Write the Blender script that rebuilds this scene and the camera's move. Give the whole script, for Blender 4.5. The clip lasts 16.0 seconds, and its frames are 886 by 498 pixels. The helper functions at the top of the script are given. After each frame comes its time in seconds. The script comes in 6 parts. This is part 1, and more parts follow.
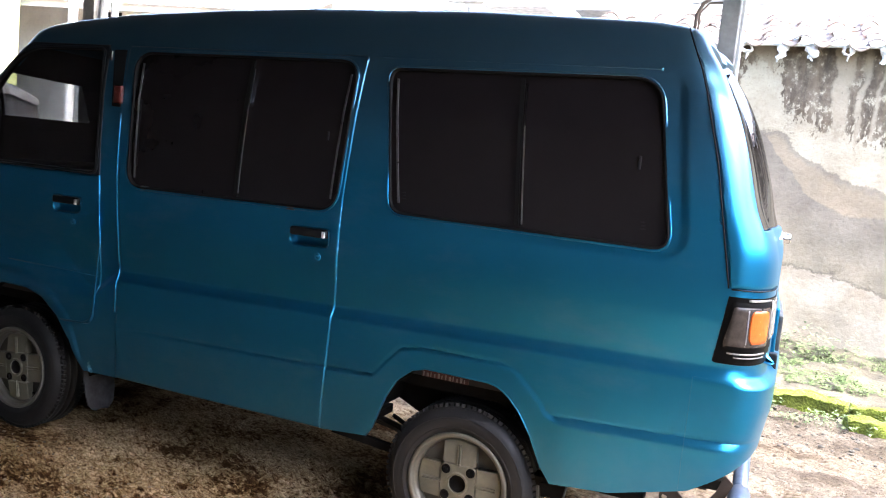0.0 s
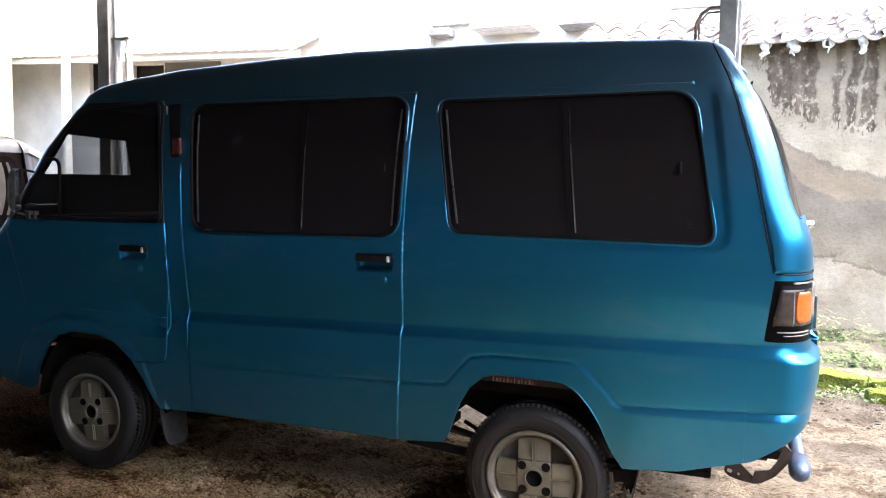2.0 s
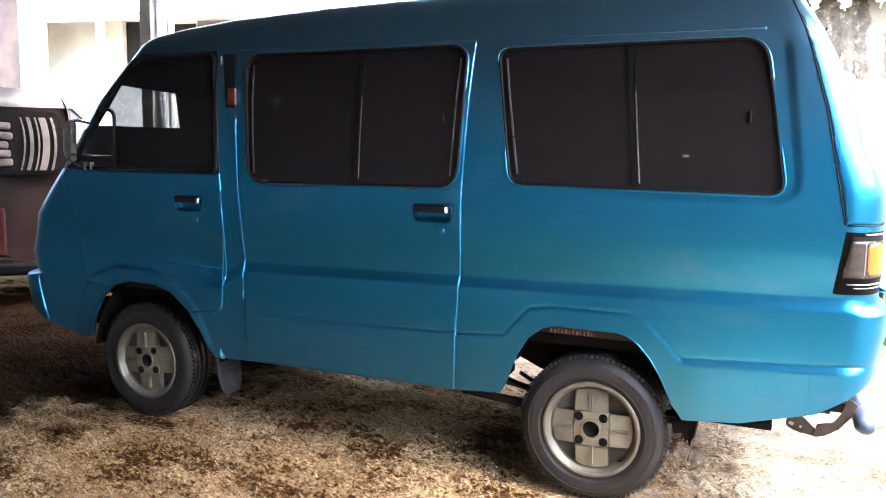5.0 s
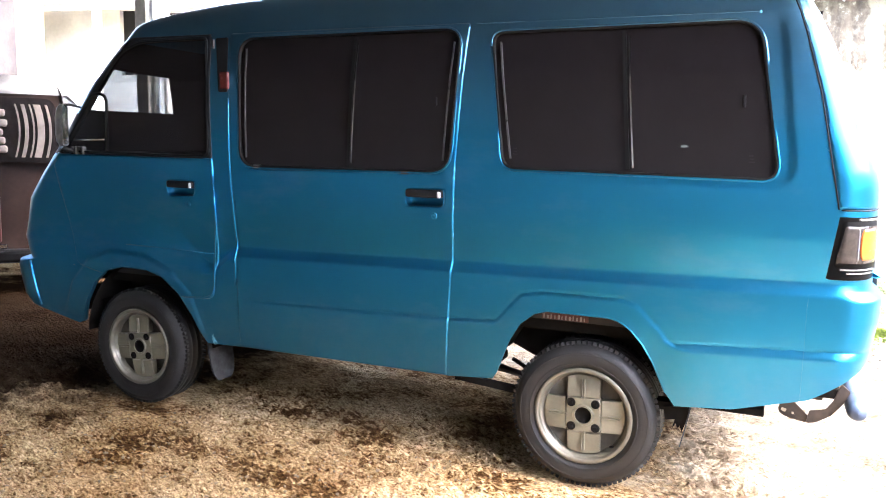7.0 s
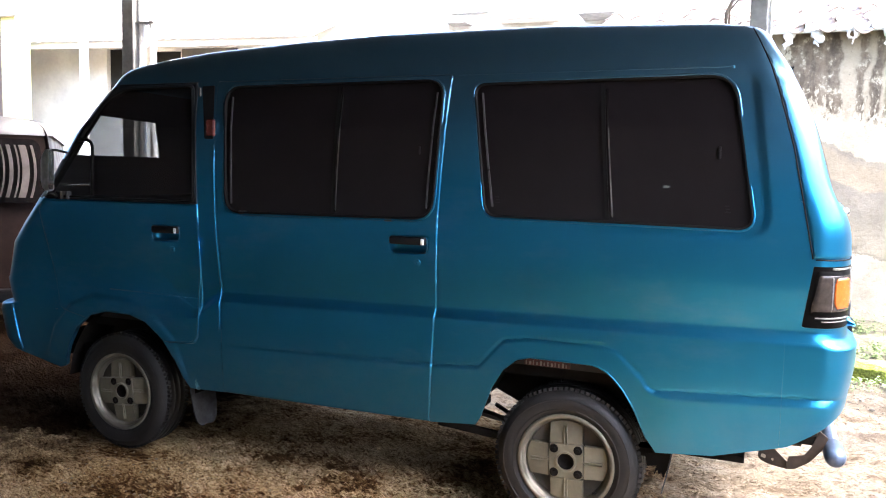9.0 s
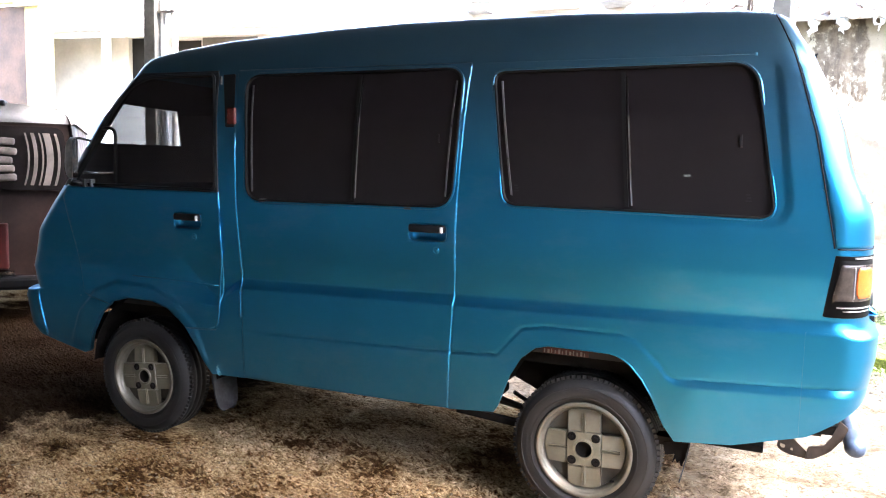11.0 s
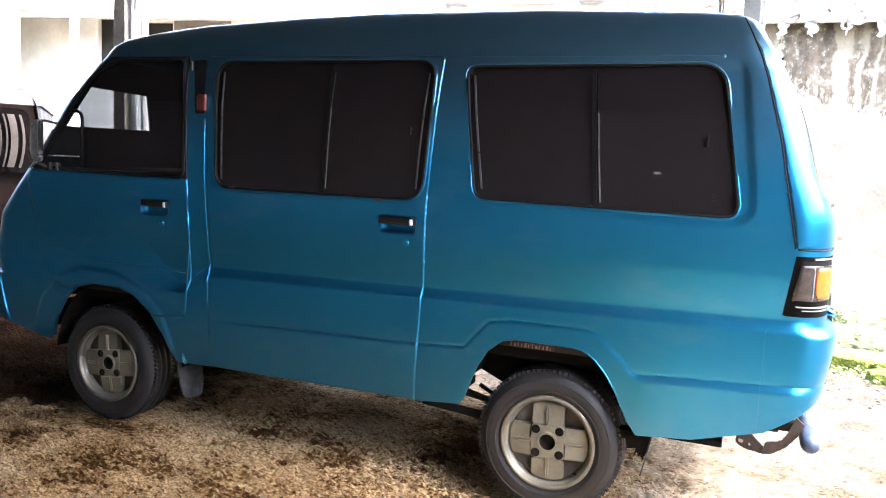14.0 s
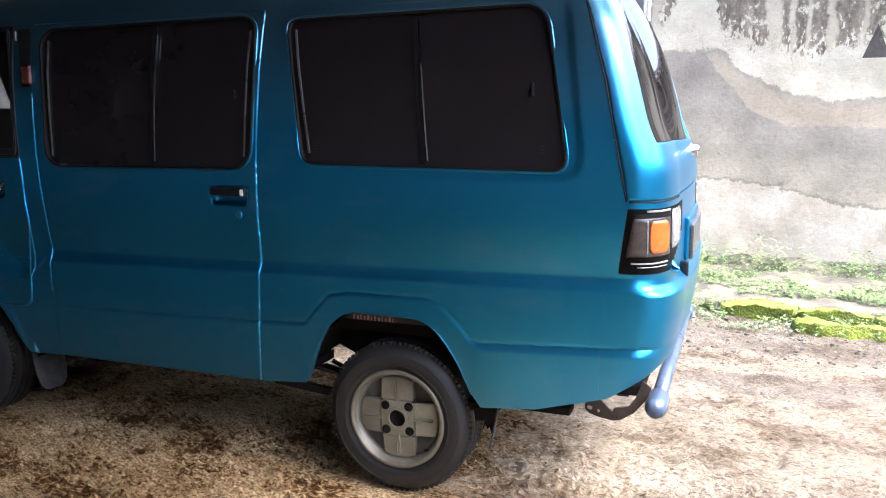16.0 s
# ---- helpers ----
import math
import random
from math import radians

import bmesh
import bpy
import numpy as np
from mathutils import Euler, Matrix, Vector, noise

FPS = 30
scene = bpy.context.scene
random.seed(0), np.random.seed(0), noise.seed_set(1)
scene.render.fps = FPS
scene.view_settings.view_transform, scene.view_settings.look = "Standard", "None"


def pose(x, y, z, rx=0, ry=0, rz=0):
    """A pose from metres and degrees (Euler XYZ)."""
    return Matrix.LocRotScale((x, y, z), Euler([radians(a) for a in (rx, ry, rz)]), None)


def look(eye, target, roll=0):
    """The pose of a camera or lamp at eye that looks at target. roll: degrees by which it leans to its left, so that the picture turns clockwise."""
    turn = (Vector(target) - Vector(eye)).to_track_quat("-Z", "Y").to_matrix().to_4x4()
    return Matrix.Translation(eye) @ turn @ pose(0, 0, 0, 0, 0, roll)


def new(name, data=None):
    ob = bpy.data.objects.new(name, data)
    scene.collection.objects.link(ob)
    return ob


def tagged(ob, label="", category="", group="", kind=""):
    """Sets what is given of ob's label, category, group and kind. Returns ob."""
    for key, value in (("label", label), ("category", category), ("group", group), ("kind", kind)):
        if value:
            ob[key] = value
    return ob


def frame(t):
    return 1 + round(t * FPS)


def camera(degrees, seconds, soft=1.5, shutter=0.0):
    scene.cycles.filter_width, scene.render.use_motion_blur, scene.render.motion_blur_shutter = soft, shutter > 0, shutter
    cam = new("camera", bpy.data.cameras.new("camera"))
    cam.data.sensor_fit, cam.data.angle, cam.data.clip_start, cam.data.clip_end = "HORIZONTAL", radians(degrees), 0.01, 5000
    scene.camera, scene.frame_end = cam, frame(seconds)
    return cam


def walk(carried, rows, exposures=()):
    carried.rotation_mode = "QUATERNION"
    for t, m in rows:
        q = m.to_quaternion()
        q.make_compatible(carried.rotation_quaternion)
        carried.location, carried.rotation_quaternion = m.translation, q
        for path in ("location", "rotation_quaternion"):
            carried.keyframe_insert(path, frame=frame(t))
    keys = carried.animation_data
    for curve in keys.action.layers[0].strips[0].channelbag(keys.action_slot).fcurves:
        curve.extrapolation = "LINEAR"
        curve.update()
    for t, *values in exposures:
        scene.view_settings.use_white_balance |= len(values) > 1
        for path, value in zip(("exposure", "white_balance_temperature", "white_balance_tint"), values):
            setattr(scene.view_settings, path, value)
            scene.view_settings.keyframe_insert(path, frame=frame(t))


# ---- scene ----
cam = camera(59.1, 16.0, 1.1)
PATH = [
    (0, (0.847, -2.373, 1.315), (0.089, -0.534, 1.109), 5.7),
    (0.5, (0.865, -2.438, 1.321), (0.115, -0.593, 1.137), 3.2),
    (1, (0.898, -2.549, 1.313), (0.117, -0.718, 1.113), 0.3),
    (1.5, (0.85, -2.619, 1.317), (0.076, -0.785, 1.122), 2.0),
    (2, (0.69, -2.671, 1.312), (-0.039, -0.815, 1.156), 0.7),
    (2.5, (0.612, -2.697, 1.29), (-0.122, -0.851, 1.057), 2.8),
    (3, (0.606, -2.68, 1.294), (-0.032, -0.795, 1.095), 2.5),
    (3.5, (0.589, -2.703, 1.278), (-0.149, -0.853, 1.093), 0.4),
    (4, (0.582, -2.71, 1.26), (-0.191, -0.876, 1.06), 1.0),
    (4.2, (0.58, -2.716, 1.263), (-0.199, -0.886, 1.052), 1.3),
    (6.5, (0.556, -2.715, 1.248), (-0.225, -0.896, 0.96), 0.4),
    (7, (0.588, -2.696, 1.232), (-0.188, -0.872, 0.965), 1.2),
    (7.5, (0.603, -2.689, 1.283), (-0.105, -0.83, 1.08), 0.5),
    (8, (0.609, -2.705, 1.3), (-0.092, -0.841, 1.12), 0.7),
    (8.5, (0.611, -2.712, 1.287), (-0.138, -0.867, 1.096), 1.4),
    (9, (0.605, -2.717, 1.283), (-0.142, -0.871, 1.103), 1.3),
    (9.5, (0.585, -2.742, 1.29), (-0.222, -0.92, 1.122), 1.0),
    (10, (0.605, -2.732, 1.272), (-0.179, -0.901, 1.083), 1.4),
    (10.2, (0.608, -2.725, 1.287), (-0.185, -0.899, 1.087), 1.3),
    (12.5, (0.609, -2.729, 1.261), (-0.168, -0.899, 1.045), 1.8),
    (13, (0.608, -2.731, 1.26), (-0.172, -0.903, 1.04), 2.1),
    (13.5, (0.607, -2.736, 1.262), (-0.179, -0.911, 1.035), 2.6),
    (14, (0.618, -2.732, 1.287), (-0.102, -0.88, 1.058), 2.8),
    (14.5, (0.629, -2.725, 1.294), (-0.118, -0.889, 1.031), 3.1),
    (15, (0.702, -2.688, 1.296), (-0.071, -0.86, 1.047), 2.1),
    (15.5, (0.897, -2.563, 1.304), (0.211, -0.703, 1.043), 2.6),
    (16, (1.077, -2.353, 1.287), (0.371, -0.51, 0.967), -0.1),
]
EXPOSURE = 4.08
LIGHTER = [(0, -0.1), (0.5, -0.25), (1, -0.75), (1.5, -0.15), (2, -0.4), (2.5, 0), (3, 0.35), (3.5, 0.25), (4, 0.55), (6.5, 1.1), (7, 1.25), (7.5, 0.85), (8, -0.4), (8.5, 0), (9, 0.2), (9.5, 0.2), (10, 0.38), (12.5, 0.85), (13, 0.8), (13.5, 0.95), (14, 0.75), (14.5, 0.5), (15, 0.75), (15.5, 0), (16, -0.2)]
walk(cam, [(t, look(eye, target, roll)) for t, eye, target, roll in PATH], [(t, EXPOSURE + d, float(np.interp(t, [0, 1.0, 2.5, 14.5, 15.5, 16], [6250, 6300, 6350, 6350, 6150, 6000])), 12.0) for t, d in LIGHTER])

# ---- daylight: bright hazy sky, soft high sun from the open side of the carport ----
SUN_EL, SUN_AZ = 56.0, 96.0          # elevation; compass angle from +y towards +x
world = bpy.data.worlds.new("sky")
scene.world = world
world.use_nodes = True
wn = world.node_tree.nodes
sky = wn.new("ShaderNodeTexSky")
sky.sky_type = "NISHITA"
sky.sun_disc = False
sky.sun_elevation, sky.sun_rotation = radians(SUN_EL), radians(SUN_AZ)
sky.air_density, sky.dust_density, sky.ozone_density = 1.0, 4.0, 1.0
wn["Background"].inputs["Strength"].default_value = 0.15
world.node_tree.links.new(sky.outputs[0], wn["Background"].inputs["Color"])
sun_data = bpy.data.lights.new("sun", "SUN")
sun_data.energy, sun_data.angle, sun_data.color = 0.7, radians(24.0), (1.0, 0.96, 0.91)
sun = new("sun", sun_data)
sd = Vector((math.sin(radians(SUN_AZ)) * math.cos(radians(SUN_EL)), math.cos(radians(SUN_AZ)) * math.cos(radians(SUN_EL)), math.sin(radians(SUN_EL))))
sun.matrix_world = look(sd * 30, (0, 0, 0))


# ---- materials ----
def principled(name):
    m = bpy.data.materials.new(name)
    m.use_nodes = True
    nt = m.node_tree
    return m, nt, nt.nodes["Principled BSDF"]


def noise_node(nt, scale, detail=4.0, rough=0.55, stretch=(1, 1, 1), shift=(0, 0, 0)):
    co = nt.nodes.new("ShaderNodeTexCoord")
    mp = nt.nodes.new("ShaderNodeMapping")
    mp.inputs["Scale"].default_value = stretch
    mp.inputs["Location"].default_value = shift
    n = nt.nodes.new("ShaderNodeTexNoise")
    n.inputs["Scale"].default_value, n.inputs["Detail"].default_value, n.inputs["Roughness"].default_value = scale, detail, rough
    nt.links.new(co.outputs["Object"], mp.inputs["Vector"])
    nt.links.new(mp.outputs[0], n.inputs["Vector"])
    return n


def ramp_node(nt, src, stops):
    r = nt.nodes.new("ShaderNodeValToRGB")
    while len(r.color_ramp.elements) < len(stops):
        r.color_ramp.elements.new(0.5)
    for e, (p, c) in zip(r.color_ramp.elements, stops):
        e.position, e.color = p, (*c, 1) if len(c) == 3 else c
    nt.links.new(src, r.inputs["Fac"])
    return r


def mix_node(nt, fac, a, b, blend="MIX"):
    m = nt.nodes.new("ShaderNodeMix")
    m.data_type, m.blend_type = "RGBA", blend
    for sock, v in ((m.inputs[0], fac), (m.inputs[6], a), (m.inputs[7], b)):
        if hasattr(v, "links"):
            nt.links.new(v, sock)
        elif isinstance(v, (int, float)):
            sock.default_value = v
        else:
            sock.default_value = (*v, 1)
    return m.outputs[2]


def bump_node(nt, bsdf, height, strength, dist=0.01):
    b = nt.nodes.new("ShaderNodeBump")
    b.inputs["Strength"].default_value, b.inputs["Distance"].default_value = strength, dist
    nt.links.new(height, b.inputs["Height"])
    nt.links.new(b.outputs[0], bsdf.inputs["Normal"])


def surface(name, color, rough=0.6, metal=0.0, var=0.25, scale=6.0, fine=60.0, bump=0.1, dist=0.004, spec=0.5, coat=0.0, rough_var=0.1):
    """A plain material with two scales of uneven colour, uneven gloss and fine relief."""
    m, nt, b = principled(name)
    n1, n2 = noise_node(nt, scale), noise_node(nt, fine, 3)
    dark = tuple(c * (1 - var) for c in color)
    light = tuple(min(1, c * (1 + var * 0.6)) for c in color)
    c1 = ramp_node(nt, n1.outputs["Fac"], [(0.35, dark), (0.65, light)])
    c2 = ramp_node(nt, n2.outputs["Fac"], [(0.3, (1 - var * 0.5,) * 3), (0.7, (1, 1, 1))])
    nt.links.new(mix_node(nt, 1.0, c1.outputs[0], c2.outputs[0], "MULTIPLY"), b.inputs["Base Color"])
    r = ramp_node(nt, n1.outputs["Fac"], [(0.3, (max(0, rough - rough_var),) * 3), (0.7, (min(1, rough + rough_var),) * 3)])
    nt.links.new(r.outputs[0], b.inputs["Roughness"])
    b.inputs["Metallic"].default_value = metal
    b.inputs["Specular IOR Level"].default_value = spec
    b.inputs["Coat Weight"].default_value = coat
    b.inputs["Coat Roughness"].default_value = 0.12
    if bump:
        bump_node(nt, b, n2.outputs["Fac"], bump, dist)
    return m


def tinted_glass(name, tint, gloss_rough=0.02):
    """Dark window film on thin glass: tinted see-through with a mirror gloss that grows at grazing angles."""
    m, nt, b = principled(name)
    nt.nodes.remove(b)
    out = nt.nodes["Material Output"]
    tr = nt.nodes.new("ShaderNodeBsdfTransparent")
    n = noise_node(nt, 9.0, 3)
    c = ramp_node(nt, n.outputs["Fac"], [(0.3, tuple(v * 0.85 for v in tint)), (0.7, tint)])
    nt.links.new(c.outputs[0], tr.inputs["Color"])
    gl = nt.nodes.new("ShaderNodeBsdfGlossy")
    gl.inputs["Roughness"].default_value = gloss_rough
    gl.inputs["Color"].default_value = (0.9, 0.9, 0.9, 1)
    lw = nt.nodes.new("ShaderNodeLayerWeight")
    lw.inputs["Blend"].default_value = 0.5
    pw = nt.nodes.new("ShaderNodeMath")
    pw.operation = "POWER"
    pw.inputs[1].default_value = 4.5
    nt.links.new(lw.outputs["Facing"], pw.inputs[0])
    fr = nt.nodes.new("ShaderNodeMath")
    fr.operation = "MULTIPLY_ADD"
    fr.inputs[1].default_value, fr.inputs[2].default_value = 0.7, 0.022
    nt.links.new(pw.outputs[0], fr.inputs[0])
    mx = nt.nodes.new("ShaderNodeMixShader")
    # thin pale film: dusty glass, with glare painted in to lift its black
    dust_veil = nt.nodes.new("ShaderNodeBsdfDiffuse")
    dust_veil.inputs["Color"].default_value = (0.30, 0.245, 0.26, 1)
    haze = nt.nodes.new("ShaderNodeMixShader")
    film = ramp_node(nt, n.outputs["Fac"], [(0.3, (0.029,) * 3), (0.75, (0.036,) * 3)])
    nt.links.new(film.outputs[0], haze.inputs[0])
    nt.links.new(tr.outputs[0], haze.inputs[1])
    nt.links.new(dust_veil.outputs[0], haze.inputs[2])
    nt.links.new(fr.outputs[0], mx.inputs[0])
    nt.links.new(haze.outputs[0], mx.inputs[1])
    nt.links.new(gl.outputs[0], mx.inputs[2])
    nt.links.new(mx.outputs[0], out.inputs["Surface"])
    return m


def car_paint(name, color, dirt=(0.25, 0.22, 0.18), metal=0.35, rough=0.32, haze_top=None):
    """Resprayed metallic paint: slightly uneven tone, fine orange peel, dull and dusty patches, haze painted over the
    top.
    """
    m, nt, b = principled(name)
    n1, n2, n3 = noise_node(nt, 2.2, 5), noise_node(nt, 55.0, 2), noise_node(nt, 2.5, 1.5, 0.5, (1, 1, 2.2), (3, 1, 7))
    c1 = ramp_node(nt, n1.outputs["Fac"], [(0.0, tuple(c * 0.80 for c in color)), (1.0, tuple(c * 1.16 for c in color))])
    dusty = ramp_node(nt, n3.outputs["Fac"], [(0.0, (0, 0, 0)), (1.0, (0.025, 0.025, 0.025))])
    col = mix_node(nt, dusty.outputs[0], c1.outputs[0], dirt)
    # pale patches painted in for cloudy reflections; dusty road dirt thrown up along the sills
    reflect_patch = ramp_node(nt, noise_node(nt, 3.2, 5, 0.65, (0.8, 1, 2.0), (9, 4, 1)).outputs["Fac"], [(0.54, (0, 0, 0)), (0.70, (0.07, 0.07, 0.07))])
    col = mix_node(nt, reflect_patch.outputs[0], col, (0.30, 0.40, 0.45))
    if haze_top:
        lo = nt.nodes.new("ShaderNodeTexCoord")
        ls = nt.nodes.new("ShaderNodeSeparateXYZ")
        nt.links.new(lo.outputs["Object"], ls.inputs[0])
        dust_veil = nt.nodes.new("ShaderNodeMapRange")
        dust_veil.inputs[1].default_value, dust_veil.inputs[2].default_value, dust_veil.inputs[3].default_value, dust_veil.inputs[4].default_value = 0.66, 0.36, 0.0, 0.16
        nt.links.new(ls.outputs["Z"], dust_veil.inputs[0])
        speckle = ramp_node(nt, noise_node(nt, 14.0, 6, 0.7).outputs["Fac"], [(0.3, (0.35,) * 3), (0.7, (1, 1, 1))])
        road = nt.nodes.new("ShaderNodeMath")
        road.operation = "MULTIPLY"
        nt.links.new(dust_veil.outputs[0], road.inputs[0])
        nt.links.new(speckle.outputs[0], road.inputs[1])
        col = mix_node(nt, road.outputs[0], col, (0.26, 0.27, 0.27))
        # greyer towards the roof, painting in the haze of glare up there
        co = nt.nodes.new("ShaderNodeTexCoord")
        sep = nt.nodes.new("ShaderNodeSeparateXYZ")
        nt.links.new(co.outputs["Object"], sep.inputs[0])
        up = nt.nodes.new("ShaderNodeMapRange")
        up.inputs[1].default_value, up.inputs[2].default_value, up.inputs[3].default_value, up.inputs[4].default_value = haze_top[0], haze_top[1], 0.0, haze_top[2]
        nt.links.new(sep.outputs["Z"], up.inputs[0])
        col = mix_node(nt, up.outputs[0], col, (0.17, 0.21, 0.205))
    nt.links.new(col, b.inputs["Base Color"])
    r = ramp_node(nt, n3.outputs["Fac"], [(0.0, (rough - 0.03,) * 3), (1.0, (rough + 0.05,) * 3)])
    nt.links.new(r.outputs[0], b.inputs["Roughness"])
    b.inputs["Metallic"].default_value = metal
    b.inputs["Coat Weight"].default_value = 0.18
    b.inputs["Specular IOR Level"].default_value = 0.35
    b.inputs["Coat Roughness"].default_value = 0.07
    n4 = noise_node(nt, 9.0, 2)
    ad = nt.nodes.new("ShaderNodeMath")
    ad.operation = "MULTIPLY_ADD"
    ad.inputs[1].default_value = 6.0
    nt.links.new(n4.outputs["Fac"], ad.inputs[0])
    nt.links.new(n2.outputs["Fac"], ad.inputs[2])
    bump_node(nt, b, ad.outputs[0], 0.035, 0.002)
    return m


BLUE = car_paint("blue_paint", (0.013, 0.204, 0.388), metal=0.90, rough=0.315, haze_top=(1.25, 1.72, 0.5))
LIGHT_BLUE = surface("chipped_blue", (0.10, 0.42, 0.62), 0.5, 0.0, 0.5, 40)
BLACK_PLASTIC = surface("black_plastic", (0.008, 0.008, 0.009), 0.4, 0, 0.3, spec=0.25)
LAMP_BLACK = surface("gloss_black_frame", (0.004, 0.004, 0.004), 0.5, 0, 0.3, spec=0.04)
FRAME_BLACK = surface("satin_black_frame", (0.010, 0.013, 0.016), 0.5, 0, 0.3, spec=0.2)
RUBBER = surface("window_rubber", (0.005, 0.005, 0.005), 0.6, 0, 0.3, spec=0.15)
TYRE = surface("tyre_rubber", (0.012, 0.0115, 0.0115), 0.6, 0, 0.45, 9, 90, 0.25, 0.003)
ALLOY = surface("wheel_alloy", (0.165, 0.155, 0.112), 0.5, 0.2, 0.2, 14, 120, 0.08, 0.002)
ALLOY_LIP = surface("wheel_lip", (0.150, 0.142, 0.115), 0.42, 0.45, 0.15, 14, 120, 0.05, 0.002)
# darker copy of the alloy, shade painted in behind the spokes
ALLOY_SHADE = surface("shaded_alloy", (0.05, 0.046, 0.036), 0.7, 0.1, 0.4, 20)
CHROME = surface("chrome", (0.75, 0.75, 0.76), 0.12, 1.0, 0.08, 20, 80, 0)
STEEL_DARK = surface("rusty_black_steel", (0.045, 0.032, 0.025), 0.7, 0.3, 0.5, 25)
# near-black for the underbody, wheel housings, hub bores and nut wells
UNDER = surface("near_black", (0.008, 0.007, 0.006), 0.9, 0, 0.5, 8, spec=0.08)
LINING = surface("dark_lining", (0.030, 0.028, 0.028), 0.85, 0, 0.3)
SEAT = surface("dark_seat_cloth", (0.035, 0.03, 0.03), 0.9, 0, 0.3, 30)
FILM = tinted_glass("tinted_window", (0.003, 0.0025, 0.0025))
CLEAR = tinted_glass("front_window", (0.20, 0.20, 0.20))
SCREEN = tinted_glass("windscreen_glass", (0.90, 0.92, 0.91))
AMBER = surface("amber_lens", (0.38, 0.080, 0.014), 0.18, 0, 0.12, 60, 200, 0.3, 0.002, 0.6)
MIRROR_GREY = surface("mirror_grey", (0.16, 0.155, 0.15), 0.5, 0, 0.4, 25)
MARKER = surface("pale_marker_lens", (0.50, 0.46, 0.38), 0.25, 0, 0.15, 40, 150, 0.2, 0.002, 0.6)
SMOKED = surface("smoked_lens", (0.040, 0.033, 0.030), 0.18, 0, 0.3, 30, 150, 0.1, 0.001, 0.4)
CLEAR_LENS = surface("clear_lens", (0.17, 0.165, 0.155), 0.15, 0, 0.2, 30, 150, 0.2, 0.002, 0.7)
RED_LENS = surface("red_lens", (0.10, 0.018, 0.015), 0.2, 0, 0.2, 60, 200, 0.2, 0.001, 0.6)
TUBE_BLUE = surface("tube_paint", (0.07, 0.10, 0.165), 0.35, 0.3, 0.3, 12)
MUDFLAP = surface("mudflap_rubber", (0.034, 0.034, 0.036), 0.85, 0, 0.5, 30)
PEBBLE_LIGHT = surface("sunlit_earth_seen_through", (0.36, 0.30, 0.23), 0.9)


# ---- mesh helpers ----
def smooth(me, on=True):
    me.polygons.foreach_set("use_smooth", [on] * len(me.polygons))


def part(name, bm, material, parent=None, label="", soft=False):
    """Links a bmesh as one mesh object, under a thing or a part."""
    me = bpy.data.meshes.new(name)
    bm.to_mesh(me)
    bm.free()
    me.materials.append(material)
    if soft:
        smooth(me)
    ob = new(name, me)
    if parent is not None:
        ob.parent = parent
    if label:
        ob["label"] = label
    return ob


def empty(name, m, label, category, group="", kind=""):
    ob = new(name)
    ob.empty_display_size = 0.1
    ob.matrix_world = m
    return tagged(ob, label, category, group, kind)


def box(bm, x0, x1, y0, y1, z0, z1, bevel=0.0, seg=2):
    r = bmesh.ops.create_cube(bm, size=1.0, matrix=Matrix.LocRotScale(((x0 + x1) / 2, (y0 + y1) / 2, (z0 + z1) / 2), None, (abs(x1 - x0), abs(y1 - y0), abs(z1 - z0))))
    if bevel:
        es = list({e for v in r["verts"] for e in v.link_edges})
        bmesh.ops.bevel(bm, geom=es, offset=bevel, segments=seg, affect="EDGES", profile=0.5)
    return bm


def boxes(*dims, bevel=0.0):
    bm = bmesh.new()
    for d in dims:
        box(bm, *d, bevel=bevel)
    return bm


def rod(bm, a, b, r, n=12, r2=None):
    a, b = Vector(a), Vector(b)
    q = (b - a).to_track_quat("Z", "Y").to_matrix().to_4x4()
    bmesh.ops.create_cone(bm, cap_ends=True, segments=n, radius1=r, radius2=r if r2 is None else r2, depth=(b - a).length, matrix=Matrix.Translation((a + b) / 2) @ q)
    return bm


def tube(bm, pts, r, n=10):
    """A round tube along a line of points."""
    pts = [Vector(p) for p in pts]
    rings = []
    for i, p in enumerate(pts):
        d = (pts[min(i + 1, len(pts) - 1)] - pts[max(i - 1, 0)]).normalized()
        q = d.to_track_quat("Z", "Y").to_matrix()
        rr = r[i] if isinstance(r, (list, tuple)) else r
        rings.append([bm.verts.new(p + q @ Vector((rr * math.cos(2 * math.pi * k / n), rr * math.sin(2 * math.pi * k / n), 0))) for k in range(n)])
    for a, b in zip(rings, rings[1:]):
        for k in range(n):
            bm.faces.new((a[k], a[(k + 1) % n], b[(k + 1) % n], b[k]))
    bm.faces.new(rings[0][::-1])
    bm.faces.new(rings[-1])
    return bm


def revolve(bm, profile, n=64, axis="y", closed=False):
    """Spins (radius, along) pairs round an axis."""
    rings = []
    for r, a in profile:
        ring = []
        for k in range(n):
            c, s = r * math.cos(2 * math.pi * k / n), r * math.sin(2 * math.pi * k / n)
            ring.append(bm.verts.new((c, a, s) if axis == "y" else (c, s, a)))
        rings.append(ring)
    pairs = list(zip(rings, rings[1:])) + ([(rings[-1], rings[0])] if closed else [])
    for a, b in pairs:
        for k in range(n):
            bm.faces.new((a[k], b[k], b[(k + 1) % n], a[(k + 1) % n]))
    return bm


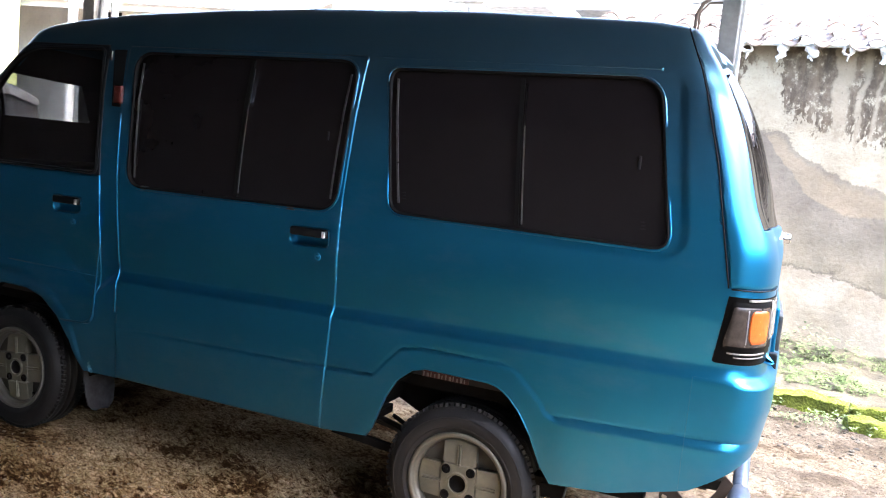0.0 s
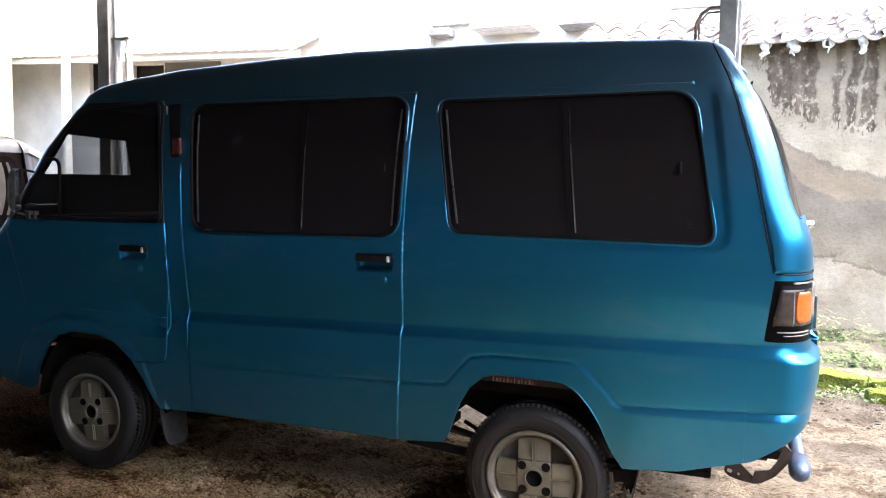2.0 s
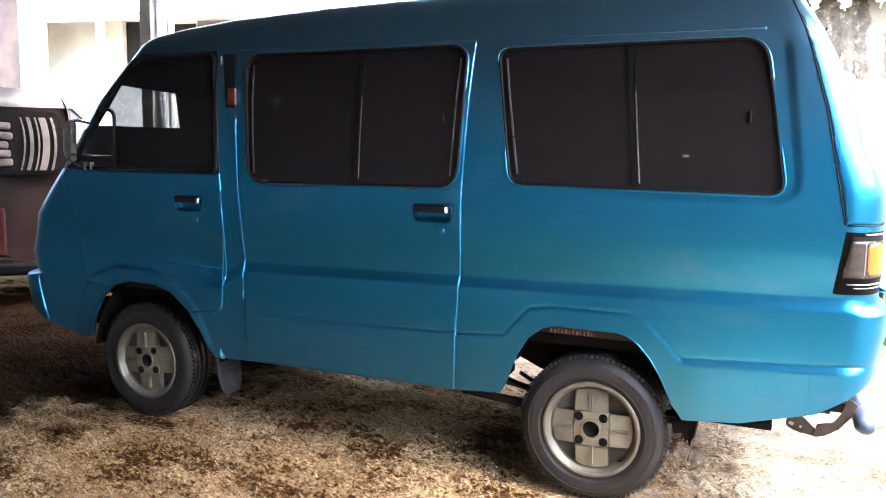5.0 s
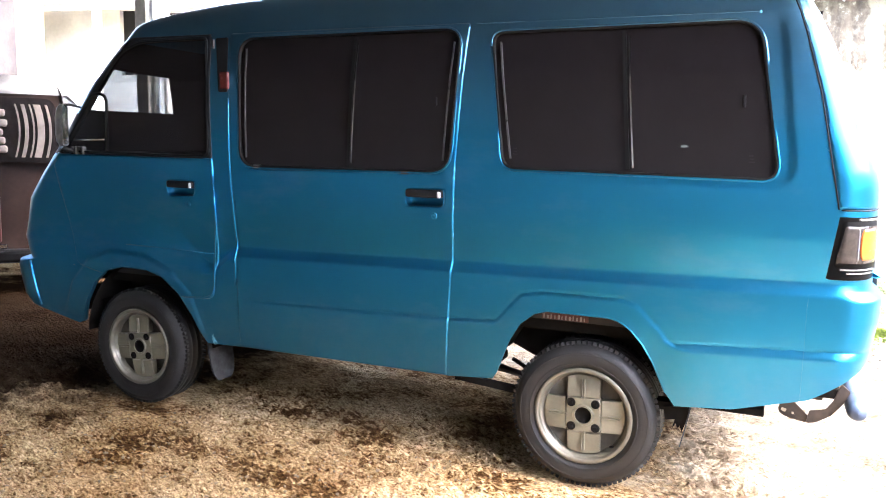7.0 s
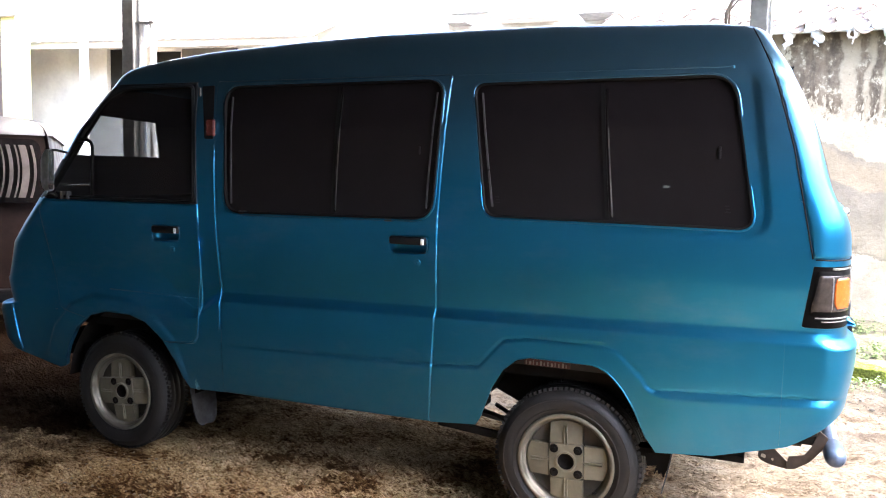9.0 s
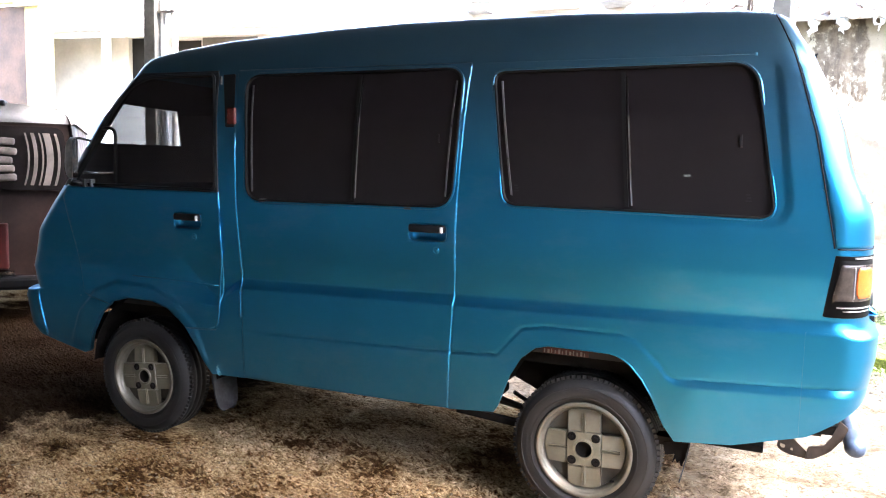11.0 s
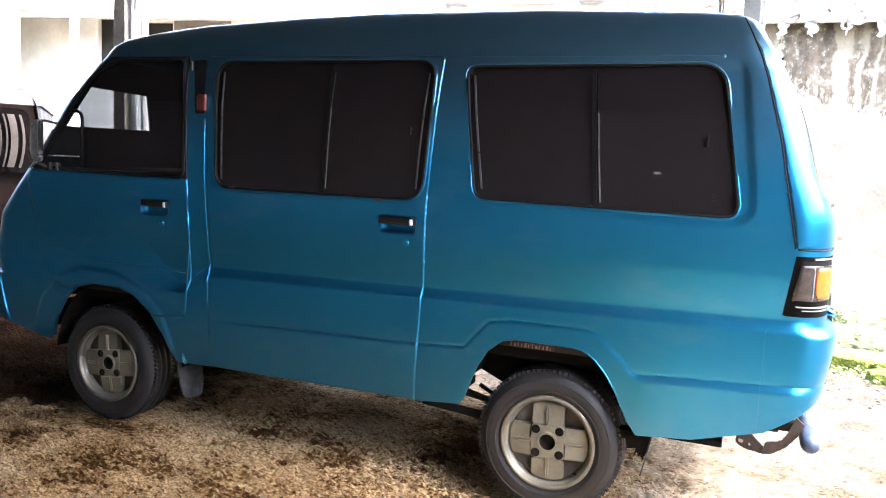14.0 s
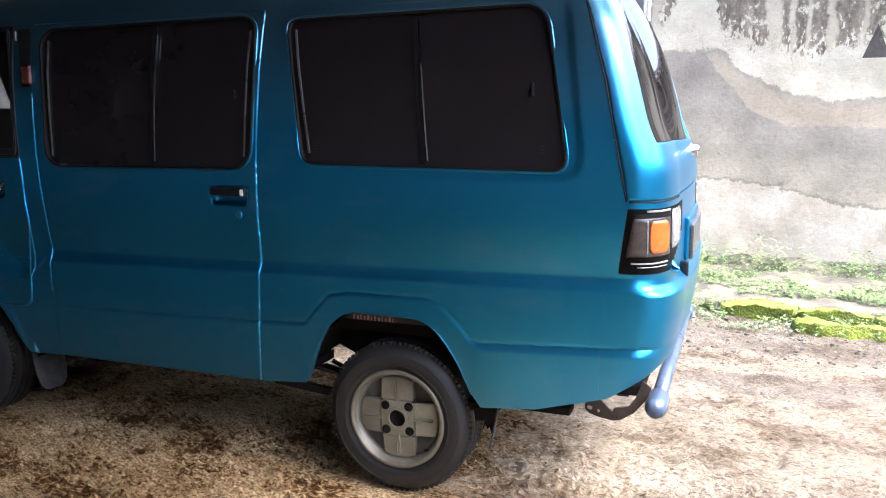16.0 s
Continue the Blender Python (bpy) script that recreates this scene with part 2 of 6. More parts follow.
def rounded(pts, radii, n=8):
    """A polygon with rounded corners."""
    out = []
    m = len(pts)
    for i, p in enumerate(pts):
        r = radii[i] if isinstance(radii, (list, tuple)) else radii
        p, a, b = Vector(p), Vector(pts[i - 1]), Vector(pts[(i + 1) % m])
        if r <= 0:
            out.append(p)
            continue
        u, v = (a - p).normalized(), (b - p).normalized()
        s, e = p + u * r, p + v * r
        for k in range(n + 1):
            t = k / n
            out.append(s * (1 - t) ** 2 + p * 2 * t * (1 - t) + e * t * t)
    return [(q[0], q[1]) for q in out]


def inside(poly, x, z):
    hit = False
    for (x1, z1), (x2, z2) in zip(poly, poly[1:] + poly[:1]):
        if (z1 > z) != (z2 > z) and x < (x2 - x1) * (z - z1) / (z2 - z1) + x1:
            hit = not hit
    return hit


def nearest(poly, x, z):
    best, where = 1e9, None
    for (x1, z1), (x2, z2) in zip(poly, poly[1:] + poly[:1]):
        dx, dz = x2 - x1, z2 - z1
        l = dx * dx + dz * dz
        t = 0 if l == 0 else max(0, min(1, ((x - x1) * dx + (z - z1) * dz) / l))
        px, pz = x1 + t * dx, z1 + t * dz
        d = (px - x) ** 2 + (pz - z) ** 2
        if d < best:
            best, where = d, (px, pz)
    return where, math.sqrt(best)


def grow(poly, d):
    """The polygon moved outwards by d (inwards if negative)."""
    area = sum(a[0] * b[1] - b[0] * a[1] for a, b in zip(poly, poly[1:] + poly[:1]))
    sgn = 1 if area > 0 else -1
    out = []
    for i, p in enumerate(poly):
        a, b = Vector(poly[i - 1]), Vector(poly[(i + 1) % len(poly)])
        t = (b - a).normalized()
        out.append((p[0] + sgn * t.y * d, p[1] - sgn * t.x * d))
    return out


def lerp_table(table, v):
    xs = [a for a, _ in table]
    ys = [b for _, b in table]
    return float(np.interp(v, xs, ys))


def step(a, b, v):
    t = max(0.0, min(1.0, (v - a) / (b - a)))
    return t * t * (3 - 2 * t)


# ---- the blue minivan: x from nose (minus) to tail (plus), near side at y about 0, far side mirrored about MID ----
MID = 0.68
LOWER = [(0.30, -0.018), (0.36, -0.026), (0.50, -0.034), (0.62, -0.037), (0.80, -0.037)]
UPPER = [(0.62, -0.012), (0.76, -0.013), (0.80, -0.019), (0.86, -0.028), (0.96, -0.039), (1.04, -0.0435), (1.16, -0.046), (1.30, -0.040), (1.47, -0.026), (1.60, -0.003), (1.667, 0.012)]
REAR = [(0.30, 0.80), (0.45, 0.865), (0.55, 0.90), (0.70, 0.925), (0.775, 0.927), (0.80, 0.897), (1.04, 0.893), (1.18, 0.885), (1.24, 0.845), (1.292, 0.825), (1.408, 0.795), (1.525, 0.757), (1.60, 0.724), (1.667, 0.688)]
FRONT = [(0.3, -2.72), (0.4, -2.83), (0.46, -2.89), (0.6, -2.92), (0.63, -2.91), (0.645, -2.83), (0.75, -2.87), (0.93, -2.82), (1.05, -2.72), (1.22, -2.57), (1.44, -2.425), (1.6, -2.275), (1.667, -2.22)]
REAR = [p for p in REAR if p[0] < 0.9] + [(z, float(np.mean([np.interp(z + dz, [p[0] for p in REAR], [p[1] for p in REAR]) for dz in np.linspace(-0.06, 0.06, 13)]))) for z in np.linspace(0.9, 1.60, 36)] + [(1.667, 0.688)]
CROWN = [(-2.3, 1.70), (-2.1, 1.775), (-1.9, 1.815), (-1.66, 1.845), (-1.2, 1.873), (-0.83, 1.886), (-0.15, 1.886), (0.43, 1.862), (0.6, 1.840), (0.8, 1.79)]
TOPZ = 1.667
RRX, FRX, FRY = 0.135, 0.17, 0.26


def corner(z):
    """Depth of the rear corners, their squareness (2: an ellipse) and the bow of the tail, rounder towards the glass."""
    w = step(1.06, 1.36, z)
    return 0.30 + 0.16 * w, 2.7 + 1.1 * w, 0.012 + 0.028 * w




def crease(x):
    """Height of the waist step along the side."""
    if x > -1.49:
        return 0.742 + 0.0185 * (x + 1.49)
    return 0.742 - 0.085 * step(1.49, 1.64, -x) + 0.012 * step(1.64, 2.6, -x)


TRIM = [(-3.0, 0.40), (-1.5, 0.552), (-1.27, 0.560), (-0.525, 0.580), (-0.330, 0.591), (-0.283, 0.648), (-0.235, 0.700), (-0.16, 0.713), (0.12, 0.716), (0.175, 0.703), (0.262, 0.622), (0.282, 0.592), (0.305, 0.580), (0.70, 0.602), (0.95, 0.617)]
FARCH = [(-2.52, 0.36), (-2.44, 0.56), (-2.33, 0.67), (-2.2, 0.72), (-2.0, 0.715), (-1.85, 0.66), (-1.74, 0.56), (-1.70, 0.46), (-1.66, 0.36)]
EMBOSS = rounded([(-0.46, 1.105), (0.655, 1.105), (0.575, 1.70), (-0.46, 1.70)], [0.02, 0.11, 0.08, 0.02])


def side_y(x, z):
    """The near side's skin, with its pressed lines."""
    c = crease(x)
    up = max(0.0, min(1.0, (z - c) / (0.040 + 0.25 * step(1.62, 1.95, -x))))          # the waist: a narrow ledge that faces up
    y = lerp_table(LOWER, z) * (1 - up) + lerp_table(UPPER, z) * up
    t = lerp_table(TRIM, x)
    fade = step(-1.55, -1.2, x)
    y -= (0.0035 + 0.0045 * step(0.25, 0.36, x)) * fade * (1 - step(t - 0.010 - 0.012 * step(0.25, 0.36, x), t + 0.002, z))
    y += 0.0045 * fade * max(0.0, 1 - abs(z - t - 0.004) / 0.007) * (1 - 0.75 * step(0.12, 0.16, x) * (1 - step(0.20, 0.24, x)))
    if -2.6 < x < -1.6:
        f = lerp_table(FARCH, x)
        y -= 0.007 * (1 - step(f - 0.02, f + 0.01, z)) * step(0.36, 0.42, z)
    if z > 1.09 and -0.48 < x < 0.68 and inside(EMBOSS, x, z):
        _, d = nearest(EMBOSS, x, z)
        y += 0.009 * step(0.0, 0.03, d) * step(-0.25, 0.45, x) * (1 - step(1.60, 1.66, z))
    return y


def ends(z):
    return lerp_table(FRONT, z), lerp_table(REAR, z)


def near_y(x, z):
    """The near skin with the rounded front and rear corners."""
    xf, xr = ends(z)
    y = side_y(min(max(x, xf + FRX), xr - RRX), z)
    if x > xr - RRX:
        t = min(1, (x - xr + RRX) / RRX)
        depth, sq, _ = corner(z)
        y += depth * (1 - (1 - t ** sq) ** (1 / sq))
    if x < xf + FRX:
        t = min(1, (xf + FRX - x) / FRX)
        y += FRY * (1 - math.sqrt(1 - t * t))
    return y


def ring(z, q, near_n=440, far_n=70):
    """One loop round the body at height z; q: how far up the roof's curve (0 to 1)."""
    zz = min(z, TOPZ)
    xf, xr = ends(zz)
    lean = 1 - math.cos(q * math.pi / 2) if q > 0 else 0
    rise = math.sin(q * math.pi / 2)
    a, b = xf + FRX, xr - RRX
    depth, sq, bow = corner(zz)
    pts = []
    for i in range(near_n):
        x = a + (b - a) * i / near_n
        pts.append((x, side_y(x, zz), "N"))
    for i in range(48):
        t = i / 48 * math.pi / 2
        pts.append((b + RRX * math.sin(t) ** (2 / sq), side_y(b, zz) + depth * (1 - math.cos(t) ** (2 / sq)), "N" if i < 26 else "C"))
    y0 = side_y(b, zz) + depth
    for i in range(24):
        pts.append((xr + bow * math.sin(math.pi * i / 24), y0 + (2 * MID - 2 * y0) * i / 24, "R"))
    for i in range(8):
        t = (8 - i) / 8 * math.pi / 2
        pts.append((b + RRX * math.sin(t) ** (2 / sq), 2 * MID - side_y(b, zz) - depth * (1 - max(0.0, math.cos(t)) ** (2 / sq)), "F"))
    for i in range(far_n):
        x = b + (a - b) * i / far_n
        pts.append((x, 2 * MID - side_y(x, zz), "F"))
    for i in range(8):
        t = i / 8 * math.pi / 2
        pts.append((a - FRX * math.sin(t), 2 * MID - side_y(a, zz) - FRY * (1 - math.cos(t)), "F"))
    y0 = side_y(a, zz) + FRY
    for i in range(20):
        pts.append((xf - 0.03 * math.sin(math.pi * i / 20), 2 * MID - y0 - (2 * MID - 2 * y0) * i / 20, "P"))
    for i in range(14):
        t = (14 - i) / 14 * math.pi / 2
        pts.append((a - FRX * math.sin(t), side_y(a, zz) + FRY * (1 - math.cos(t)), "N"))
    out = []
    for x, y, s in pts:
        if q > 0:
            k = 1 - lean_curve(q)
            y = MID + (y - MID) * k
            mid_x = -0.75
            x = mid_x + (x - mid_x) * (1 - (tail_lean(q) if x > mid_x else 0.085 * lean_curve(q) ** 0.6))
            h = lerp_table(CROWN, x)
            z2 = TOPZ + (h - TOPZ) * roof_rise(q)
        else:
            z2 = z
        out.append((x, y, z2, s))
    return out


def lean_curve(q):
    return lerp_table([(0, 0.0), (0.15, 0.016), (0.3, 0.04), (0.45, 0.085), (0.6, 0.16), (0.75, 0.30), (0.88, 0.58), (1, 0.985)], q)


def tail_lean(q):
    return lerp_table([(0, 0.0), (0.08, 0.0068), (0.16, 0.015), (0.24, 0.0245), (0.4, 0.041), (0.6, 0.058), (0.8, 0.090), (1, 0.15)], q)


def roof_rise(q):
    return lerp_table([(0, 0.0), (0.15, 0.21), (0.3, 0.42), (0.45, 0.62), (0.6, 0.79), (0.75, 0.90), (0.88, 0.97), (1, 1.0)], q)


WIN_SLIDE = rounded([(-1.487, 1.645), (-0.497, 1.650), (-0.516, 1.127), (-1.452, 1.120)], [0.08, 0.08, 0.085, 0.075])
WIN_REAR = rounded([(-0.388, 1.631), (0.507, 1.640), (0.594, 1.138), (-0.318, 1.148)], [0.05, 0.085, 0.06, 0.05])
WIN_FRONT = rounded([(-2.460, 1.160), (-2.138, 1.602), (-2.03, 1.648), (-1.655, 1.652), (-1.612, 1.156)], [0.02, 0.05, 0.05, 0.03, 0.04])
DOOR_FRONT = rounded([(-2.520, 1.10), (-2.505, 1.135), (-2.165, 1.630), (-2.07, 1.664), (-1.634, 1.664), (-1.596, 1.10), (-1.592, 0.90), (-1.606, 0.545), (-1.90, 0.540), (-2.40, 0.640)], [0.01, 0.02, 0.02, 0.02, 0.02, 0.02, 0.02, 0.05, 0.01, 0.02])
DOOR_SLIDE = rounded([(-1.536, 1.664), (-0.472, 1.664), (-0.499, 1.10), (-0.503, 0.87), (-0.523, 0.30), (-1.482, 0.30), (-1.494, 0.95), (-1.500, 1.04)], [0.012, 0.012, 0.02, 0.02, 0, 0, 0.02, 0.02])
CUPS = [rounded([(-0.698, 1.060), (-0.541, 1.063), (-0.541, 0.998), (-0.694, 0.998)], [0.014, 0.014, 0.022, 0.022], 6), rounded([(-1.845, 1.050), (-1.696, 1.052), (-1.699, 0.987), (-1.843, 0.985)], [0.014, 0.014, 0.022, 0.022], 6)]
QUARTER = rounded([(-2.470, 1.160), (-2.345, 1.335), (-2.275, 1.414), (-2.190, 1.418), (-2.180, 1.160)], [0.01, 0.03, 0.03, 0.045, 0.02])
FLOOR_CUT = [(-3.2, 0.0), (-3.2, 0.44), (-2.88, 0.435), (-2.66, 0.405), (-2.42, 0.355), (-2.39, 0.365), (-2.36, 0.46), (-2.30, 0.56), (-2.22, 0.625), (-2.12, 0.650), (-1.98, 0.647), (-1.89, 0.622), (-1.80, 0.555), (-1.735, 0.47), (-1.69, 0.385), (-1.66, 0.345), (-1.48, 0.350), (-0.52, 0.357), (-0.340, 0.372), (-0.322, 0.40), (-0.278, 0.520), (-0.235, 0.594), (-0.183, 0.637), (-0.135, 0.650), (0.085, 0.648), (0.113, 0.642), (0.138, 0.630), (0.162, 0.612), (0.20, 0.57), (0.24, 0.508), (0.285, 0.41), (0.318, 0.367), (0.50, 0.385), (0.724, 0.450), (0.83, 0.52), (0.90, 0.575), (1.2, 0.60), (1.2, 0.0)]


def tail_seam(z):
    return lerp_table([(1.05, 0.765), (1.066, 0.763), (1.404, 0.692), (1.60, 0.635), (1.667, 0.612), (1.813, 0.545), (1.9, 0.50)], z)


def lamp_edge(z):
    return lerp_table([(0.82, 0.742), (0.835, 0.744), (1.037, 0.768)], z)


def build_van():
    van = empty("minivan", pose(0, 0, 0), "teal blue minivan with dark tinted windows parked on bare earth", "van")
    zs = list(np.linspace(0.32, 0.53, 19)[:-1]) + list(np.linspace(0.53, 0.83, 57)[:-1]) + list(np.linspace(0.83, TOPZ, 74))
    last = len(zs) - 1
    rows = [ring(z, 0) for z in zs] + [ring(TOPZ, q) for q in (0.08, 0.16, 0.24, 0.32, 0.4, 0.48, 0.56, 0.64, 0.72, 0.8, 0.88, 0.94, 1.0)]
    nc = len(rows[0])
    P = [[list(p) for p in r] for r in rows]
    under = FLOOR_CUT
    # ease the tail's glass into the roof
    for _ in range(4):
        for i in range(nc):
            if P[last][i][3] in "RC":
                old = [P[j][i][:3] for j in range(last - 9, last + 8)]
                for j in range(1, len(old) - 1):
                    P[last - 9 + j][i][:3] = [(u + 2 * v + w) / 4 for u, v, w in zip(old[j - 1], old[j], old[j + 1])]

    def kind(x, y, z, s):
        if z < 0.665 and inside(under, x, z):
            return None
        if x < -2.0:
            if 1.20 < z < 1.655 and x < lerp_table(FRONT, z) + FRX * 0.42:
                return "windscreen"
        if s in "NF":
            for nm, poly in (("window_slide", WIN_SLIDE), ("window_rear", WIN_REAR), ("window_front", WIN_FRONT)):
                if inside(poly, x, z):
                    return "quarter_light" if nm == "window_front" and s == "N" and inside(QUARTER, x, z) else nm + s
            if s == "N" and 1.152 < z < 1.34 and x < -2.335 + (z - 1.152) * 0.42:
                return "cowl_corner"
            if s == "N" and 0.97 < z < 1.08 and any(inside(c, x, z) for c in CUPS):
                return "cup"
            if s == "N" and z < 1.667:
                if inside(DOOR_FRONT, x, z):
                    return "front_door" if z < 1.152 else "door_frame"
                if inside(DOOR_SLIDE, x, z):
                    return "sliding_door"
        if x > 0.5 and 0.838 < z < 1.036 and x > lamp_edge(z) and (y < 0.33 or y > 2 * MID - 0.33) and z > 0.838 + 0.38 * max(0.0, min(y, 2 * MID - y) - 0.07):
            return "tail_lamp" + ("N" if y < MID else "F")
        if x > 0.4 and z > 1.056 and x > tail_seam(z):
            if (s in "RC" or s == "F" and 2 * MID - y > 0.13) and 1.235 < z < 1.765:
                return "rear_glass"
            return "tailgate"
        if x > 0.70 and z < 0.790:
            return "rear_bumper"
        if x < -2.60 and z < 0.640 and x < -2.705 + (0.62 - z) * 0.22:
            return "front_bumper"
        if s in "NP" and x < -2.775 and 0.665 < z < 0.885 and y < 0.17:
            return "marker_lamp"
        return "body"

    cls = {}
    for j in range(len(P) - 1):
        for i in range(nc):
            c = [P[j][i], P[j][(i + 1) % nc], P[j + 1][(i + 1) % nc], P[j + 1][i]]
            s = c[0][3]
            cls[j, i] = kind(sum(p[0] for p in c) / 4, sum(p[1] for p in c) / 4, sum(p[2] for p in c) / 4, s)
    outline = {"window_slideN": WIN_SLIDE, "window_rearN": WIN_REAR, "window_frontN": WIN_FRONT, "window_slideF": WIN_SLIDE, "window_rearF": WIN_REAR, "window_frontF": WIN_FRONT, "front_door": DOOR_FRONT, "door_frame": DOOR_FRONT, "sliding_door": DOOR_SLIDE, None: under}
    gate_line = [(tail_seam(z / 100), z / 100) for z in range(105, 168, 2)] + [(2, 1.667), (2, 1.056), (0.765, 1.056)]
    lamp_line = [(0.744, 0.838), (0.768, 1.036), (2, 1.036), (2, 0.838)]
    outline["quarter_light"] = QUARTER
    outline["tailgate"], outline["tail_lampN"], outline["rear_bumper"] = gate_line, lamp_line, [(0.70, 0.2), (0.70, 0.79), (2, 0.79), (2, 0.2)]
    order = [None, "cup", "quarter_light", "window_slideN", "window_rearN", "window_frontN", "window_slideF", "window_rearF", "window_frontF", "tail_lampN", "tailgate", "front_door", "door_frame", "sliding_door", "rear_bumper"]
    for j in range(1, len(P) - 1):
        for i in range(nc):
            p = P[j][i]
            if p[3] not in "NCF":
                continue
            around = {cls[j, i], cls[j, i - 1 if i else nc - 1], cls[j - 1, i], cls[j - 1, i - 1 if i else nc - 1]}
            if len(around) < 2:
                continue
            if j >= last and "tailgate" in around and "body" in around:
                p[0] = tail_seam(p[2])
                continue
            for k in order:
                if k in around and (j < last or k == "tailgate"):
                    (x, z), d = min((nearest(c, p[0], p[2]) for c in CUPS), key=lambda r: r[1]) if k == "cup" else nearest(outline[k], p[0], p[2])
                    if d < (0.06 if p[3] == "F" else 0.016) and j < last:
                        p[0], p[2] = x, z
                        p[1] = 2 * MID - near_y(x, z) if p[3] == "F" else near_y(x, z)
                    break
    groups = {}
    for (j, i), k in cls.items():
        if k is not None:
            groups.setdefault(k, []).append((j, i))

    def skin(name, keys, material, parent=van, label="", inset=0.0, gap=0.0, lip=0.02, proud=0.0):
        """The part of the skin made of these cells, with its rim turned inwards."""
        bm = bmesh.new()
        made = {}

        def vert(j, i):
            i %= nc
            if (j, i) not in made:
                made[j, i] = bm.verts.new(P[j][i][:3])
            return made[j, i]

        for j, i in keys:
            vs = [vert(j, i), vert(j, i + 1), vert(j + 1, i + 1), vert(j + 1, i)]
            if len({v for v in vs}) == 4:
                bm.faces.new(vs)
        bmesh.ops.remove_doubles(bm, verts=bm.verts, dist=1e-5)
        bm.normal_update()
        if inset or proud:
            shift = {v: v.normal * (proud - inset) for v in bm.verts}
            for v, d in shift.items():
                v.co += d
        moves = {}
        if gap:
            rim = [v for v in bm.verts if v.is_boundary]
            for v in rim:
                inner = Vector()
                for f in v.link_faces:
                    inner += f.calc_center_median() - v.co
                if inner.length > 1e-9:
                    inner -= v.normal * inner.dot(v.normal)
                    if inner.length > 1e-6:
                        moves[v] = inner.normalized() * gap
            for v, m in moves.items():
                v.co += m
        if lip and proud:
            rim = [e for e in bm.edges if e.is_boundary]
            normals = {v: v.normal.copy() for e in rim for v in e.verts}
            r = bmesh.ops.extrude_edge_only(bm, edges=rim)
            for v in [v for v in r["geom"] if isinstance(v, bmesh.types.BMVert)]:
                src = min((o for o in (e.other_vert(v) for e in v.link_edges) if o in normals), key=lambda o: (o.co - v.co).length)
                back = moves.get(src, Vector()).normalized() * -0.003
                v.co += back - normals[src] * 0.0035
        if lip:
            rim = [e for e in bm.edges if e.is_boundary]
            bm.normal_update() if not proud else None
            normals = {v: v.normal.copy() for e in rim for v in e.verts}
            for v, d in normals.items():
                if v.co.y < 0.05 and -2.5 < v.co.x < 0.62 and d.y > -0.8:
                    normals[v] = Vector((0, -1, 0))
            r = bmesh.ops.extrude_edge_only(bm, edges=rim)
            tops = [v for v in r["geom"] if isinstance(v, bmesh.types.BMVert)]
            old = list(normals)
            for v in tops:
                src = min((o for o in (e.other_vert(v) for e in v.link_edges) if o in normals), key=lambda o: (o.co - v.co).length)
                v.co -= normals[src] * lip
        ob = part(name, bm, material, parent, label, True)
        ob.data.set_sharp_from_angle(angle=radians(80 if proud else 50))
        return ob

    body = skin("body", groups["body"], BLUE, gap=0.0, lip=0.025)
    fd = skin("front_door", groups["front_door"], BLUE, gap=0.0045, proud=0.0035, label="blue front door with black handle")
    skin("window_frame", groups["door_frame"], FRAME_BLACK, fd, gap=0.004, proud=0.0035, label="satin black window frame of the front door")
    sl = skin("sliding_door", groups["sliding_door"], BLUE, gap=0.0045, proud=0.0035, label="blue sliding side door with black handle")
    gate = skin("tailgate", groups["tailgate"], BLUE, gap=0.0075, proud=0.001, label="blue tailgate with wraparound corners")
    skin("rear_bumper", groups["rear_bumper"], BLUE, gap=0.0003, lip=0.03, label="blue painted rear bumper")
    skin("front_bumper", groups["front_bumper"], BLUE, gap=0.003, lip=0.03, label="blue painted front bumper")
    skin("cowl_corner", groups["cowl_corner"], RUBBER, lip=0.01, label="black corner below the windscreen pillar")
    if "marker_lamp" in groups:
        skin("marker_lamp", groups["marker_lamp"], MARKER, gap=0.002, label="clear corner marker lamp")
    pane_n = {"window_slideN": ("side_window", FILM, sl), "window_rearN": ("quarter_window", FILM, van), "window_frontN": ("door_window", CLEAR, fd), "quarter_light": ("quarter_light", SCREEN, fd), "window_slideF": ("side_window", FILM, van), "window_rearF": ("quarter_window", FILM, van), "window_frontF": ("door_window", FILM, van), "rear_glass": ("rear_window", FILM, gate), "windscreen": ("windscreen", SCREEN, van)}
    panes = {}
    for k, (nm, m, par) in pane_n.items():
        panes[k] = skin(nm, groups[k], m, par, "black tinted glass pane" if m is FILM else "lightly tinted glass pane", inset=0.004 if par in (fd, sl) else 0.010, lip=0)
    return van, body, fd, sl, gate, panes, skin, groups


van, body, front_door, sliding_door, tailgate, panes, skin, groups = build_van()


def rim_band(poly, width, proud, depth, y_of):
    """A rubber strip that follows an outline on the skin."""
    bm = bmesh.new()
    inner = grow(poly, -width)
    loops = []
    for pl, off in ((poly, depth), (poly, -proud), (grow(poly, -width * 0.5), -proud * 1.6), (inner, -proud), (inner, depth)):
        loops.append([bm.verts.new((x, y_of(x0, z0) + off, z)) for (x, z), (x0, z0) in zip(pl, poly)])
    n = len(poly)
    for a, b in zip(loops, loops[1:]):
        for k in range(n):
            bm.faces.new((a[k], b[k], b[(k + 1) % n], a[(k + 1) % n]))
    bmesh.ops.recalc_face_normals(bm, faces=bm.faces)
    return bm


